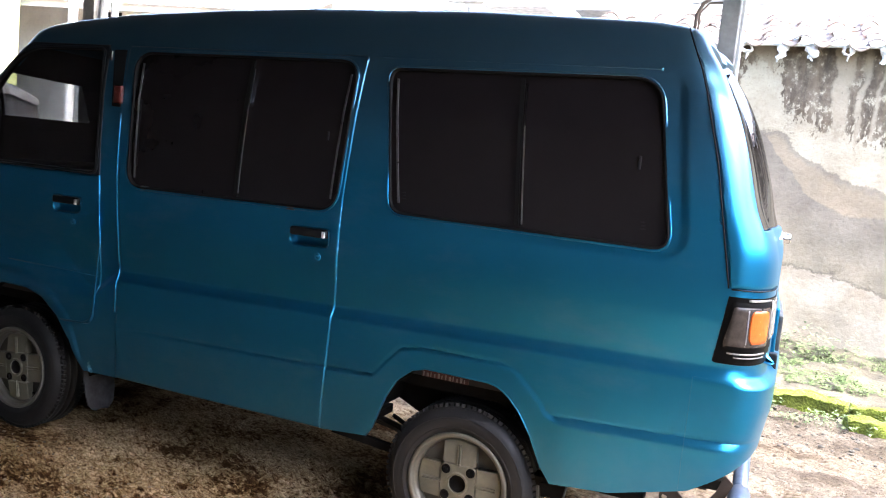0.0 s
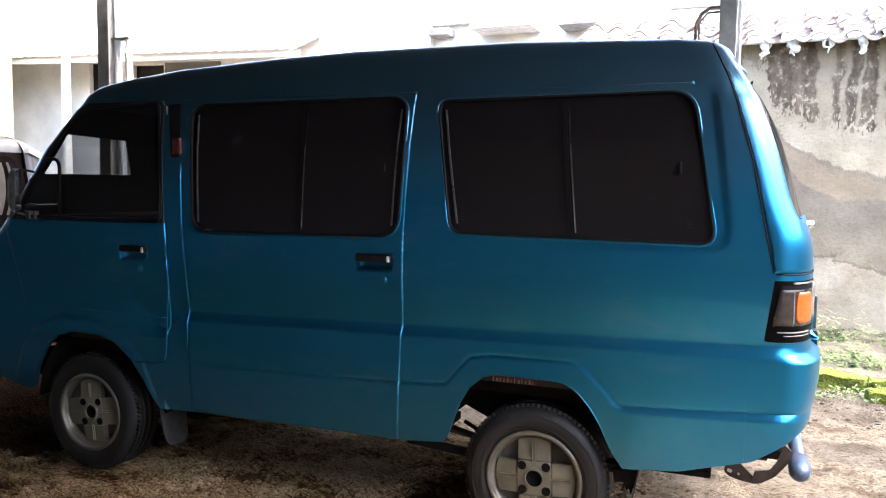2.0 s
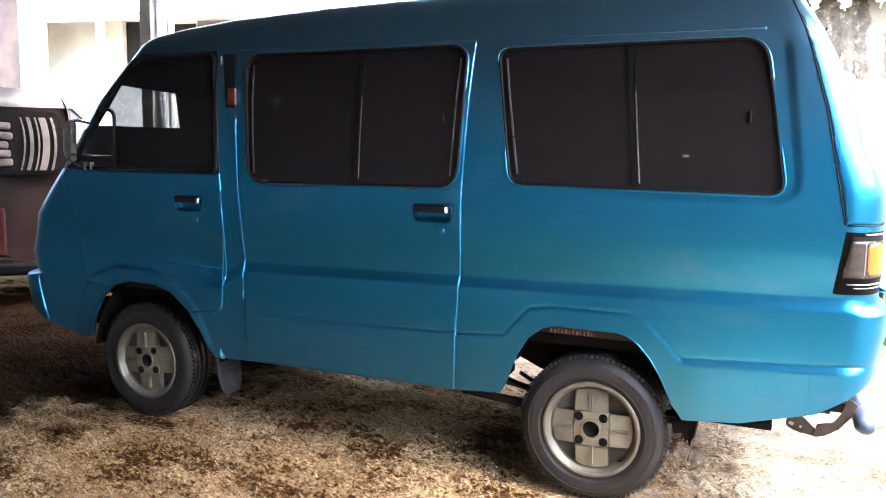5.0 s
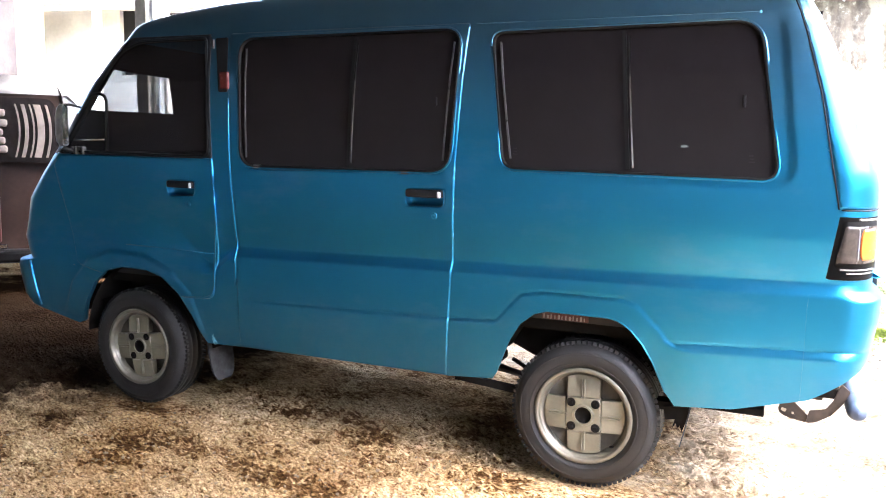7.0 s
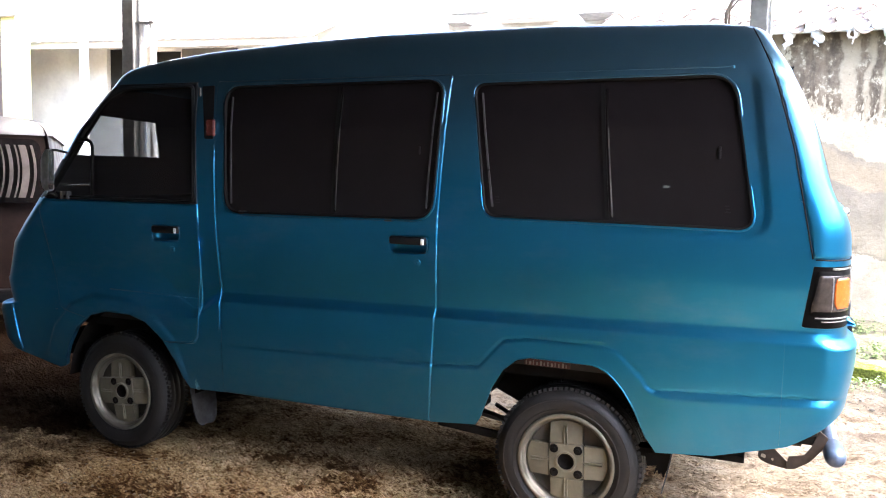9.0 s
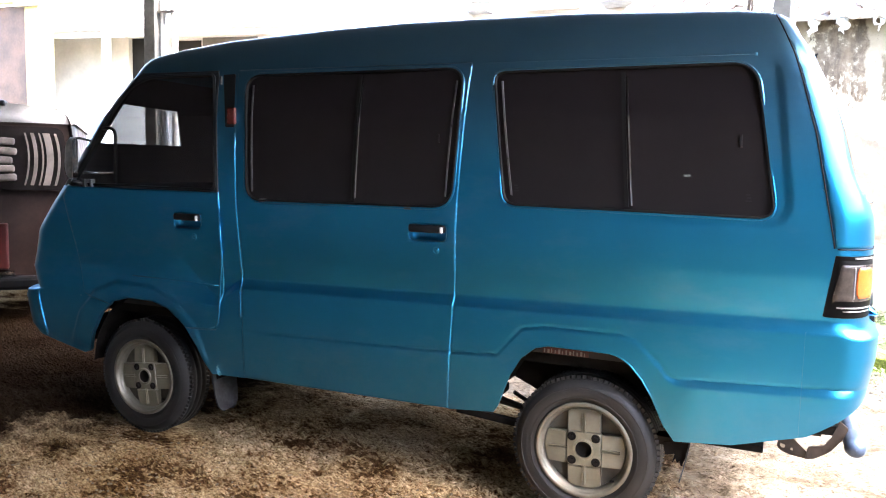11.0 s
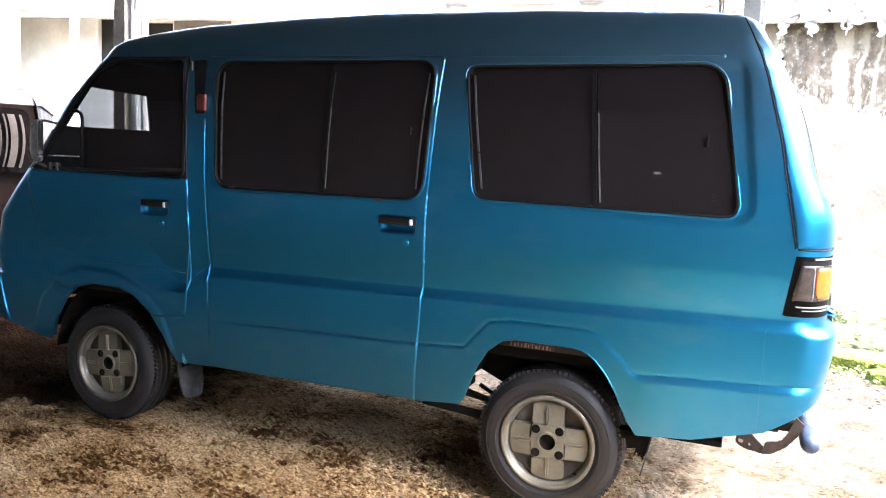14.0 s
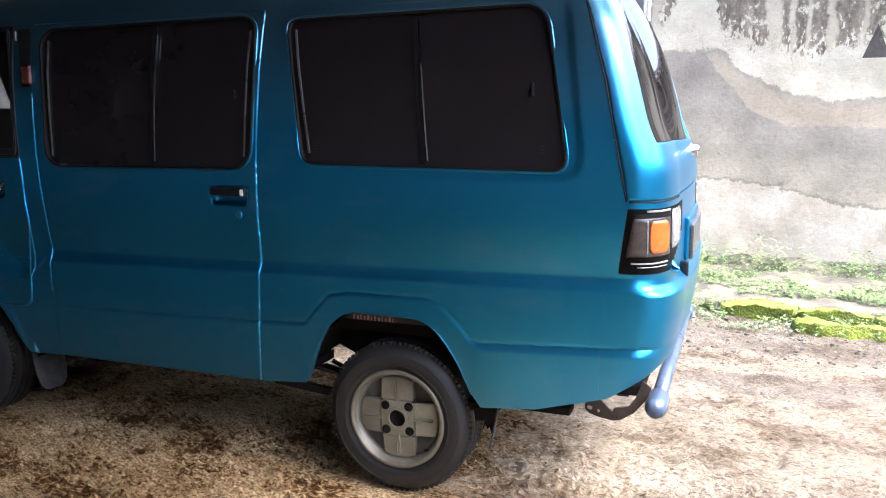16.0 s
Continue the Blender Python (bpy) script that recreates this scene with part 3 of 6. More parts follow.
for poly, host in ((WIN_SLIDE, sliding_door), (WIN_REAR, van), (WIN_FRONT, front_door)):
    part("window_rubber", rim_band(poly, 0.008, 0.003 if host is van else 0.009, 0.016, near_y), RUBBER, host, "black rubber window seal", True)
    bm = bmesh.new()
    edge = grow(poly, 0.003)
    tube(bm, [(x, near_y(x, z) - (0.001 if host is van else 0.007), z) for x, z in edge + edge[:1]], 0.0042, 8)
    if host is front_door:
        part("window_lip", bm, FRAME_BLACK, host, "black rolled edge round the window", True)
    else:
        part("window_lip", bm, BLUE, host, "rolled blue metal edge round the window", True)


def strip(x0, z0, x1, z1, w, off, t=0.006):
    """A slim upright channel across a window."""
    bm = bmesh.new()
    n = 10
    cols = []
    for k in range(n + 1):
        f = k / n
        x, z = x0 + (x1 - x0) * f, z0 + (z1 - z0) * f
        y = near_y(x, z) + off
        cols.append([bm.verts.new((x + dx, y + dy, z)) for dx, dy in ((-w / 2, t), (-w / 2, 0), (w / 2, 0), (w / 2, t))])
    for a, b in zip(cols, cols[1:]):
        for k in range(3):
            bm.faces.new((a[k], a[k + 1], b[k + 1], b[k]))
    bmesh.ops.recalc_face_normals(bm, faces=bm.faces)
    return bm


GREY_TRIM = surface("dull_channel", (0.12, 0.12, 0.12), 0.35, 0.6, 0.3, 20)
for host, lines in ((sliding_door, ((-0.945, 1.140, -0.940, 1.630, 0.013, 0.003, RUBBER), (-0.929, 1.150, -0.922, 1.600, 0.005, -0.001, CHROME), (-1.425, 1.16, -1.448, 1.60, 0.005, 0.002, GREY_TRIM), (-0.548, 1.17, -0.528, 1.60, 0.005, 0.002, GREY_TRIM))), (van, ((0.122, 1.160, 0.080, 1.618, 0.013, 0.003, RUBBER), (0.140, 1.165, 0.098, 1.600, 0.005, -0.001, CHROME), (-0.290, 1.185, -0.352, 1.595, 0.006, 0.002, GREY_TRIM)))):
    for x0, z0, x1, z1, w, off, m in lines:
        part("window_channel", strip(x0, z0, x1, z1, w, off - (0 if host is van else 0.006)), m, host)

bm = bmesh.new()
tube(bm, [(x, near_y(x, z) - 0.007, z) for x, z in rounded([(-2.268, 1.418), (-2.186, 1.422), (-2.178, 1.17)], [0, 0.05, 0], 8)], 0.008, 8)
part("quarter_light_frame", bm, RUBBER, front_door, "black curved quarter light frame", True)
bm = bmesh.new()
tube(bm, [(x, near_y(x, 1.214) - 0.006, 1.213 + 0.003 * k) for k, x in enumerate((-2.37, -2.28, -2.196))], 0.0045, 8)
part("quarter_light_sill", bm, CHROME, front_door, "bright quarter light sill", True)
for x in (-2.375, -2.352, -2.315):
    part("hinge_block", boxes((x - 0.006, x + 0.006, near_y(x, 1.17) - 0.022, near_y(x, 1.17), 1.150, 1.185), bevel=0.002), GREY_TRIM if x != -2.375 else BLACK_PLASTIC, front_door)
# small latches and unreadable glass marks
GLASS_MARK = surface("faint_glass_mark", (0.013, 0.012, 0.0125), 0.6, 0, 0.3, spec=0.1)
for host, x, z, w, h in ((van, 0.473, 1.386, 0.008, 0.040), (sliding_door, -0.584, 1.385, 0.006, 0.030)):
    y = near_y(x, z) + (0.006 if host is van else 0.0)
    part("window_latch", boxes((x - w / 2, x + w / 2, y - 0.006, y + 0.004, z - h / 2, z + h / 2), bevel=0.002), GLASS_MARK, host, "small dark window latch")
for x, z in ((-0.274, 1.211), (0.506, 1.204)):
    for k in range(3):
        y = near_y(x, z) + 0.0075
        part("glass_mark", boxes((x - 0.008 + 0.003 * (k % 2), x + 0.009 - 0.002 * k, y, y + 0.001, z + 0.010 * k - 0.012, z + 0.010 * k - 0.008)), GLASS_MARK, van, "faint printed mark on the glass")
# small lugs under the sliding door's window
for x in (-1.37, -0.70):
    bm = boxes((x - 0.016, x + 0.016, near_y(x, 1.12) - 0.011, near_y(x, 1.12) + 0.01, 1.116, 1.132), bevel=0.003)
    part("window_lug", bm, GREY_TRIM, sliding_door)


def door_handle(cup, host):
    """A pull bar over a scooped cup in the door's skin, with a key lock below."""
    bm = bmesh.new()
    cx, cz = sum(p[0] for p in cup) / len(cup), sum(p[1] for p in cup) / len(cup)
    loops = []
    for s, d in ((1.06, -0.0045), (1.03, -0.0060), (0.99, -0.0045), (0.95, 0.004), (0.86, 0.016), (0.66, 0.023), (0.3, 0.025)):
        loops.append([bm.verts.new((cx + (x - cx) * (1 - (1 - s) * 0.45), near_y(x, z) + d, cz + (z - cz) * s)) for x, z in cup])
    n = len(cup)
    for a, b in zip(loops, loops[1:]):
        for k in range(n):
            bm.faces.new((a[k], b[k], b[(k + 1) % n], a[(k + 1) % n]))
    bm.faces.new(loops[-1])
    bmesh.ops.recalc_face_normals(bm, faces=bm.faces)
    handle = part("door_handle", bm, BLUE, host, "blue scooped handle cup with black pull bar", True)
    x0, x1, z1 = min(p[0] for p in cup), max(p[0] for p in cup), max(p[1] for p in cup)
    y = near_y(cx, cz) - 0.004
    bar = bmesh.new()
    box(bar, x0 + 0.004, x1 - 0.003, y - 0.014, y + 0.012, z1 - 0.031, z1 - 0.001, 0.008, 3)
    part("handle_bar", bar, BLACK_PLASTIC, handle, "black plastic pull bar", True)
    tip = bmesh.new()
    box(tip, x1 - 0.021, x1 - 0.007, y - 0.0175, y - 0.004, z1 - 0.030, z1 - 0.006, 0.005, 3)
    part("handle_tip", tip, PALE_TIP, handle, "bright pale tip", True)
    xk, zk = x1 - 0.040, min(p[1] for p in cup) - 0.033
    lock = bmesh.new()
    revolve(lock, [(0.0005, -0.002), (0.0065, -0.002), (0.0075, 0.001), (0.0095, -0.004), (0.0130, -0.004), (0.0150, 0.004)], 24)
    bmesh.ops.translate(lock, verts=lock.verts, vec=(xk, near_y(xk, zk) - 0.003, zk))
    part("door_lock", lock, BLUE, host, "round key lock", True)


PALE_TIP = surface("pale_handle_tip", (0.72, 0.72, 0.70), 0.3, 0.3, 0.1, 30)
door_handle(CUPS[0], sliding_door)
door_handle(CUPS[1], front_door)

# vent panel with red reflector behind the front door
bm = bmesh.new()
pan = rounded([(-1.610, 1.648), (-1.548, 1.650), (-1.527, 1.425), (-1.572, 1.425)], 0.008, 4)
lo = [bm.verts.new((x, near_y(x, z) - 0.004, z)) for x, z in pan]
hi = [bm.verts.new((x, near_y(x, z) + 0.02, z)) for x, z in pan]
bm.faces.new(lo)
for k in range(len(pan)):
    bm.faces.new((lo[k], lo[k - 1], hi[k - 1], hi[k]))
bmesh.ops.recalc_face_normals(bm, faces=bm.faces)
vent = part("vent_panel", bm, BLACK_PLASTIC, van, "black vent panel with red reflector")
yl = near_y(-1.535, 1.47)
part("reflector", boxes((-1.557, -1.513, yl - 0.022, yl - 0.002, 1.435, 1.508), bevel=0.008), RED_LENS, vent, "small red side reflector")
bm = boxes((-1.622, -1.612, near_y(-1.6, 1.62) - 0.010, near_y(-1.6, 1.62), 1.605, 1.642), bevel=0.003)
part("door_clip", bm, GREY_TRIM, vent)

bm = bmesh.new()
tube(bm, [(lerp_table([(0.45, -1.490), (0.95, -1.500), (1.04, -1.506), (1.40, -1.522)], z), near_y(-1.51, z) - 0.002, z) for z in np.linspace(0.62, 1.40, 30)], 0.0042, 8)
part("pillar_bead", bm, BLUE, van, "", True)
# thin drip line above the rear window, with a chip at its end
bm = bmesh.new()
tube(bm, [(x, near_y(x, 1.664) - 0.001, 1.664) for x in np.linspace(-0.45, 0.50, 20)], 0.0022, 6)
part("drip_line", bm, BLUE, van)
part("paint_chip", boxes((0.496, 0.504, near_y(0.5, 1.666) - 0.003, near_y(0.5, 1.666), 1.658, 1.668), bevel=0.002), LIGHT_BLUE, van)


# black rubber seal in the tailgate's seam
line = [(tail_seam(z), near_y(tail_seam(z), z) - 0.0005, z) for z in np.linspace(1.058, 1.664, 40)]
for q in (0.08, 0.16, 0.24, 0.32, 0.4, 0.48, 0.56):
    arc = [p for p in ring(TOPZ, q) if p[3] in "NC" and p[0] > 0.2]
    for p, r in zip(arc, arc[1:]):
        da, db = p[0] - tail_seam(p[2]), r[0] - tail_seam(r[2])
        if da <= 0 < db:
            f = da / (da - db)
            line.append(tuple(u + (v - u) * f + o for u, v, o in zip(p[:3], r[:3], (0, -0.0005, 0.0005))))
            break
bm = bmesh.new()
tube(bm, line, 0.0023, 8)
part("tailgate_seal", bm, RUBBER, van, "black rubber tailgate seal", True)
bm = bmesh.new()
base = []
for f in np.linspace(0.035, 0.97, 30):
    xr = lerp_table(REAR, 1.056)
    base.append((xr - RRX + RRX * math.sin(f * math.pi / 2) ** (2 / 2.7), side_y(xr - RRX, 1.056) + 0.30 * (1 - math.cos(f * math.pi / 2) ** (2 / 2.7)), 1.056))
tube(bm, base, 0.0024, 8)
part("tailgate_seal", bm, RUBBER, van, "black rubber tailgate seal", True)


# tail lamps
def tail_lamp(suffix):
    return skin("tail_lamp", groups["tail_lamp" + suffix], LAMP_BLACK, van, "black tail lamp with amber and smoked lenses", gap=0.001, lip=0.03)


lamp_near, lamp_far = tail_lamp("N"), tail_lamp("F")


def lamp_lens(x0f, x1f, z0, z1, material, name, label, out=0.006, flip=False, oval=0.0, slant=0.0):
    """A lens wrapped round the rear corner between two arc fractions."""
    bm = bmesh.new()
    grid = []
    nz, nx = 12, 24
    for j in range(nz + 1):
        z = z0 + (z1 - z0) * j / nz
        _, xr = ends(z)
        depth, sq, _ = corner(z)
        row = []
        for i in range(nx + 1):
            f0 = max(0.0, x0f - slant * (1 - j / nz))
            f = (f0 + x1f) / 2 + (x1f - f0) * (i / nx - 0.5) * (1 - oval * abs(2 * j / nz - 1) ** 5)
            t = f * math.pi / 2
            edge = out if 0 < i < nx and 0 < j < nz else out * 0.25
            x = xr - RRX + (RRX + edge) * math.sin(t) ** (2 / sq)
            y = side_y(xr - RRX, z) + depth - (depth + edge) * math.cos(t) ** (2 / sq)
            row.append(bm.verts.new((x, 2 * MID - y if flip else y, z)))
        grid.append(row)
    for a, b in zip(grid, grid[1:]):
        for i in range(nx):
            bm.faces.new((a[i], a[i + 1], b[i + 1], b[i]))
    bmesh.ops.recalc_face_normals(bm, faces=bm.faces)
    return part(name, bm, material, lamp_far if flip else lamp_near, label, True)


for fl in (False, True):
    lamp_lens(0.045, 0.68, 0.880, 1.022, LAMP_BLACK, "lens_frame", "black lens surround", 0.0045, fl, 0.03, 0.045)
    lamp_lens(0.06, 0.65, 0.888, 1.014, SMOKED, "side_lens", "smoked grey side lens", 0.007, fl, 0.03, 0.055)
    lamp_lens(0.26, 0.60, 0.898, 1.006, AMBER, "indicator_lens", "ribbed amber indicator lens", 0.0105, fl, 0.55)
    lamp_lens(0.235, 0.25, 0.895, 1.010, CLEAR_LENS, "bright_strip", "", 0.0085, fl)
    lamp_lens(0.70, 0.985, 0.905, 1.026, CLEAR_LENS, "reversing_lens", "clear grey rear lens", 0.006, fl, 0.12)
    lamp_lens(0.24, 0.66, 1.0255, 1.0320, CLEAR_LENS, "bright_strip", "", 0.005, fl)
    lamp_lens(0.05, 0.62, 0.8700, 0.8745, CLEAR_LENS, "bright_strip", "", 0.005, fl)
    lamp_lens(0.12, 0.60, 0.8590, 0.8625, CLEAR_LENS, "bright_strip", "", 0.004, fl)


# wheels
def build_wheel(m, group):
    bm = bmesh.new()
    revolve(bm, [(0.0005, 0.060), (0.14, 0.062), (0.143, 0.10)], 40)
    w = part("wheel", bm, UNDER, None, "wheel with worn tyre and dull silver alloy rim", True)
    w.matrix_world = m
    bm = bmesh.new()
    prof = [(0.172, 0.020), (0.178, 0.004), (0.200, -0.004), (0.225, -0.006), (0.243, 0.002), (0.255, 0.014), (0.2635, 0.026), (0.2690, 0.045), (0.2695, 0.060), (0.264, 0.062), (0.264, 0.068), (0.2700, 0.070), (0.2700, 0.093), (0.264, 0.095), (0.264, 0.101), (0.2695, 0.103), (0.2690, 0.120), (0.2635, 0.138), (0.243, 0.160), (0.2, 0.166), (0.172, 0.145)]
    revolve(bm, prof, 96)
    bmesh.ops.recalc_face_normals(bm, faces=bm.faces)
    tyre = part("tyre", bm, TYRE, w, "worn black rubber tyre", True)
    for y0, y1, da in ((0.018, 0.052, 0.0), (0.112, 0.146, 0.5)):
        bm = bmesh.new()
        for k in range(84):
            mm = Matrix.Rotation(-(2 * math.pi * k / 84 + da * 0.095), 4, "Y")
            bmesh.ops.create_cube(bm, size=1.0, matrix=mm @ Matrix.LocRotScale((0.2618, (y0 + y1) / 2, 0), Euler((0, 0, (0.25 if not da else -0.25))), (0.012, y1 - y0, 0.0125)))
        tread = part("tread", bm, TYRE, w)
        tread["kind"] = "stuff"
    bm = bmesh.new()
    for rr in (0.196, 0.231):
        revolve(bm, [(rr - 0.002, -0.0035 - 0.002), (rr, -0.0075), (rr + 0.002, -0.0035 - 0.002)], 96)
    part("sidewall_ring", bm, TYRE, w, "", True)
    # rim: bright lip and barrel
    bm = bmesh.new()
    revolve(bm, [(0.1775, 0.010), (0.1785, 0.000), (0.1760, -0.004), (0.1660, -0.004), (0.1620, 0.000), (0.1605, 0.008), (0.1590, 0.012), (0.1555, 0.013), (0.1535, 0.022), (0.1500, 0.028), (0.1480, 0.038), (0.146, 0.10), (0.16, 0.13)], 96)
    bmesh.ops.recalc_face_normals(bm, faces=bm.faces)
    rim = part("rim", bm, ALLOY_LIP, w, "dull silver alloy rim with four broad spokes", True)
    # four broad pads round a square hub plate
    for k in range(4):
        bm = bmesh.new()
        out = [(0.0655, -0.0600), (0.1340, -0.0600)] + [(0.1480 * math.cos(a), 0.1480 * math.sin(a)) for a in np.linspace(-0.40, 0.40, 9)] + [(0.1340, 0.0600), (0.0655, 0.0600)]
        top = [bm.verts.new((r, 0.0125 + 0.011 * step(0.09, 0.15, r), l)) for r, l in out]
        bot = [bm.verts.new((r, 0.050, l * 0.97)) for r, l in out]
        bm.faces.new(top)
        bm.faces.new(bot[::-1])
        n = len(out)
        for q in range(n):
            bm.faces.new((top[q], bot[q], bot[(q + 1) % n], top[(q + 1) % n]))
        bmesh.ops.recalc_face_normals(bm, faces=bm.faces)
        bmesh.ops.bevel(bm, geom=[ed for ed in bm.edges if all(v in top for v in ed.verts)], offset=0.003, segments=2, affect="EDGES")
        for side in (-0.0046, 0.0046):
            box(bm, 0.058, 0.132, 0.0095, 0.018, side - 0.0018, side + 0.0018, 0.0010, 1)
        bmesh.ops.rotate(bm, verts=bm.verts, matrix=Matrix.Rotation(k * math.pi / 2, 3, "Y"))
        part("spoke", bm, ALLOY, w)
    bm = bmesh.new()
    sq = [(min(0.0635 / max(abs(math.cos(a)), abs(math.sin(a))), 0.083) * math.cos(a), min(0.0635 / max(abs(math.cos(a)), abs(math.sin(a))), 0.083) * math.sin(a)) for a in np.linspace(0, 2 * math.pi, 49)[:-1]]
    rows = [[bm.verts.new((x * s, y, z * s)) for x, z in sq] for s, y in ((1.0, 0.05), (1.0, 0.0145), (0.97, 0.0120))]
    rows.append([bm.verts.new((0.040 * math.cos(math.atan2(z, x)), 0.0115, 0.040 * math.sin(math.atan2(z, x)))) for x, z in sq])
    rows.append([bm.verts.new((0.037 * math.cos(math.atan2(z, x)), 0.0050, 0.037 * math.sin(math.atan2(z, x)))) for x, z in sq])
    rows.append([bm.verts.new((0.0310 * math.cos(math.atan2(z, x)), 0.0050, 0.0310 * math.sin(math.atan2(z, x)))) for x, z in sq])
    rows.append([bm.verts.new((0.0295 * math.cos(math.atan2(z, x)), 0.0200, 0.0295 * math.sin(math.atan2(z, x)))) for x, z in sq])
    for a, b in zip(rows, rows[1:]):
        for q in range(len(sq)):
            bm.faces.new((a[q], b[q], b[(q + 1) % len(sq)], a[(q + 1) % len(sq)]))
    bmesh.ops.recalc_face_normals(bm, faces=bm.faces)
    hub = part("hub_plate", bm, ALLOY, w, "square alloy hub plate", True)
    hub.data.set_sharp_from_angle(angle=radians(35))
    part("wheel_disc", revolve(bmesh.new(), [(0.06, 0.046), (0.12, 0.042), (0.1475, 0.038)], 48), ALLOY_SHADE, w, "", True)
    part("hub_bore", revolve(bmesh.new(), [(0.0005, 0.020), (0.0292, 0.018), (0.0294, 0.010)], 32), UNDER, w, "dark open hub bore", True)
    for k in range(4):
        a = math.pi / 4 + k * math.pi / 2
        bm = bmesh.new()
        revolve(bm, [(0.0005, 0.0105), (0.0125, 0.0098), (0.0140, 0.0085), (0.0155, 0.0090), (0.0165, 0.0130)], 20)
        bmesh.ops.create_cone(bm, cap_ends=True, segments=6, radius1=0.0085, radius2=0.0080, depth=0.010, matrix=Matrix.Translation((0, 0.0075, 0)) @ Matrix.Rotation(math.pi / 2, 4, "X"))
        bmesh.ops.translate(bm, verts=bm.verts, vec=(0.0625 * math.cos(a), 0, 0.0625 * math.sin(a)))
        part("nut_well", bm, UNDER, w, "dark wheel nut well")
    bm = bmesh.new()
    rod(bm, (0.108, 0.024, -0.110), (0.100, 0.006, -0.103), 0.004, 8)
    part("valve", bm, RUBBER, w)
    return w


def add_wheel(x, turn, mirror=False):
    w = build_wheel(pose(x, 0, 0.27, 0, turn, 0) if not mirror else pose(x, 2 * MID, 0.27, 0, turn, 180), "")
    w.parent = van
    return w


for wx, wt in ((0.0, -2.0), (-2.085, -6.0)):
    add_wheel(wx, wt)
    add_wheel(wx, wt + 20, True)

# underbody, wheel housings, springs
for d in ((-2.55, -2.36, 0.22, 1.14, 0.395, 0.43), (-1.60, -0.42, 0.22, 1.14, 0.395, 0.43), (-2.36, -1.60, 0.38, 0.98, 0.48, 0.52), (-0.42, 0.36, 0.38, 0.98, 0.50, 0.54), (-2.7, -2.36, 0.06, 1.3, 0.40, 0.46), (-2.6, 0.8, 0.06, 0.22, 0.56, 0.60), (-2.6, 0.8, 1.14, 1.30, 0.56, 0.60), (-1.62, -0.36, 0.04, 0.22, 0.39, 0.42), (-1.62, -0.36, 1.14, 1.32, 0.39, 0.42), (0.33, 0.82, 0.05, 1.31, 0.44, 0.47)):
    part("floor_pan", boxes(d), UNDER, van, "near-black underbody")


def wheel_house(x, low, r0=0.372):
    bm = bmesh.new()
    n = 24
    rows = []
    for yv in (0.012, 0.22):
        rows.append([bm.verts.new((x + r0 * math.cos(a), yv, 0.27 + 0.405 * math.sin(a))) for a in np.linspace(low, math.pi - low, n)])
    for k in range(n - 1):
        bm.faces.new((rows[0][k], rows[0][k + 1], rows[1][k + 1], rows[1][k]))
    bm.faces.new(rows[1] + [bm.verts.new((x - 0.22, 0.22, 0.40)), bm.verts.new((x + 0.24, 0.22, 0.38))])
    return bm


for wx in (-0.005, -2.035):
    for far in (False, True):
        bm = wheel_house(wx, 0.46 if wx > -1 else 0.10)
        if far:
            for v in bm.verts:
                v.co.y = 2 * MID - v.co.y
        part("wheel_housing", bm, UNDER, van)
for y in (0.24, 1.12):
    bm = bmesh.new()
    for k, (l, dz) in enumerate(((0.52, 0), (0.42, -0.009), (0.30, -0.018))):
        pts = [(0.0 + l * f, y, 0.30 + dz + 0.055 * f * f) for f in np.linspace(-1, 1, 11)]
        for a, b in zip(pts, pts[1:]):
            vs = []
            for p in (a, b):
                for dy, d2 in ((-0.025, -0.0035), (0.025, -0.0035), (0.025, 0.0035), (-0.025, 0.0035)):
                    vs.append(bm.verts.new((p[0], p[1] + dy, p[2] + d2)))
            for q in ((0, 1, 2, 3), (4, 7, 6, 5), (0, 4, 5, 1), (1, 5, 6, 2), (2, 6, 7, 3), (3, 7, 4, 0)):
                bm.faces.new([vs[t] for t in q])
    part("leaf_spring", bm, STEEL_DARK, van, "black leaf spring under the body")
for x in (0.0, -2.085):
    bm = bmesh.new()
    rod(bm, (x, 0.13, 0.27), (x, 1.23, 0.27), 0.032, 14)
    bmesh.ops.create_uvsphere(bm, u_segments=16, v_segments=10, radius=0.10, matrix=Matrix.Translation((x, MID, 0.27)))
    part("axle", bm, UNDER, van)
for d in ((-1.7, -0.45, 0.30, 0.36, 0.34, 0.41), (0.36, 0.75, 0.30, 0.36, 0.38, 0.44), (-1.7, -0.45, 1.0, 1.06, 0.34, 0.41), (-0.75, -0.70, 0.3, 1.05, 0.34, 0.40)):
    part("side_rail", boxes(d, bevel=0.006), UNDER, van)
bm = boxes((-0.52, -0.20, 0.055, 0.075, 0.318, 0.345))
bmesh.ops.rotate(bm, cent=(-0.5, 0, 0.33), verts=bm.verts, matrix=Matrix.Rotation(radians(5), 3, "Y"))
part("spring_strap", bm, UNDER, van)
bm = bmesh.new()
rod(bm, (-0.30, 0.1, 0.42), (-0.20, 0.16, 0.34), 0.008, 8)
part("brake_cable", bm, UNDER, van)
part("rear_rail", boxes((0.30, 0.60, 0.03, 0.10, 0.352, 0.376), (0.24, 0.36, 0.02, 0.08, 0.33, 0.362), bevel=0.004), UNDER, van)
# wheel housing sticker: unreadable print as bars
bm = boxes((-0.165, 0.005, 0.006, 0.0085, 0.612, 0.634))
sticker = part("sticker", bm, surface("faded_red", (0.09, 0.028, 0.022), 0.7, 0, 0.4, 60), van, "faded red and white printed sticker")
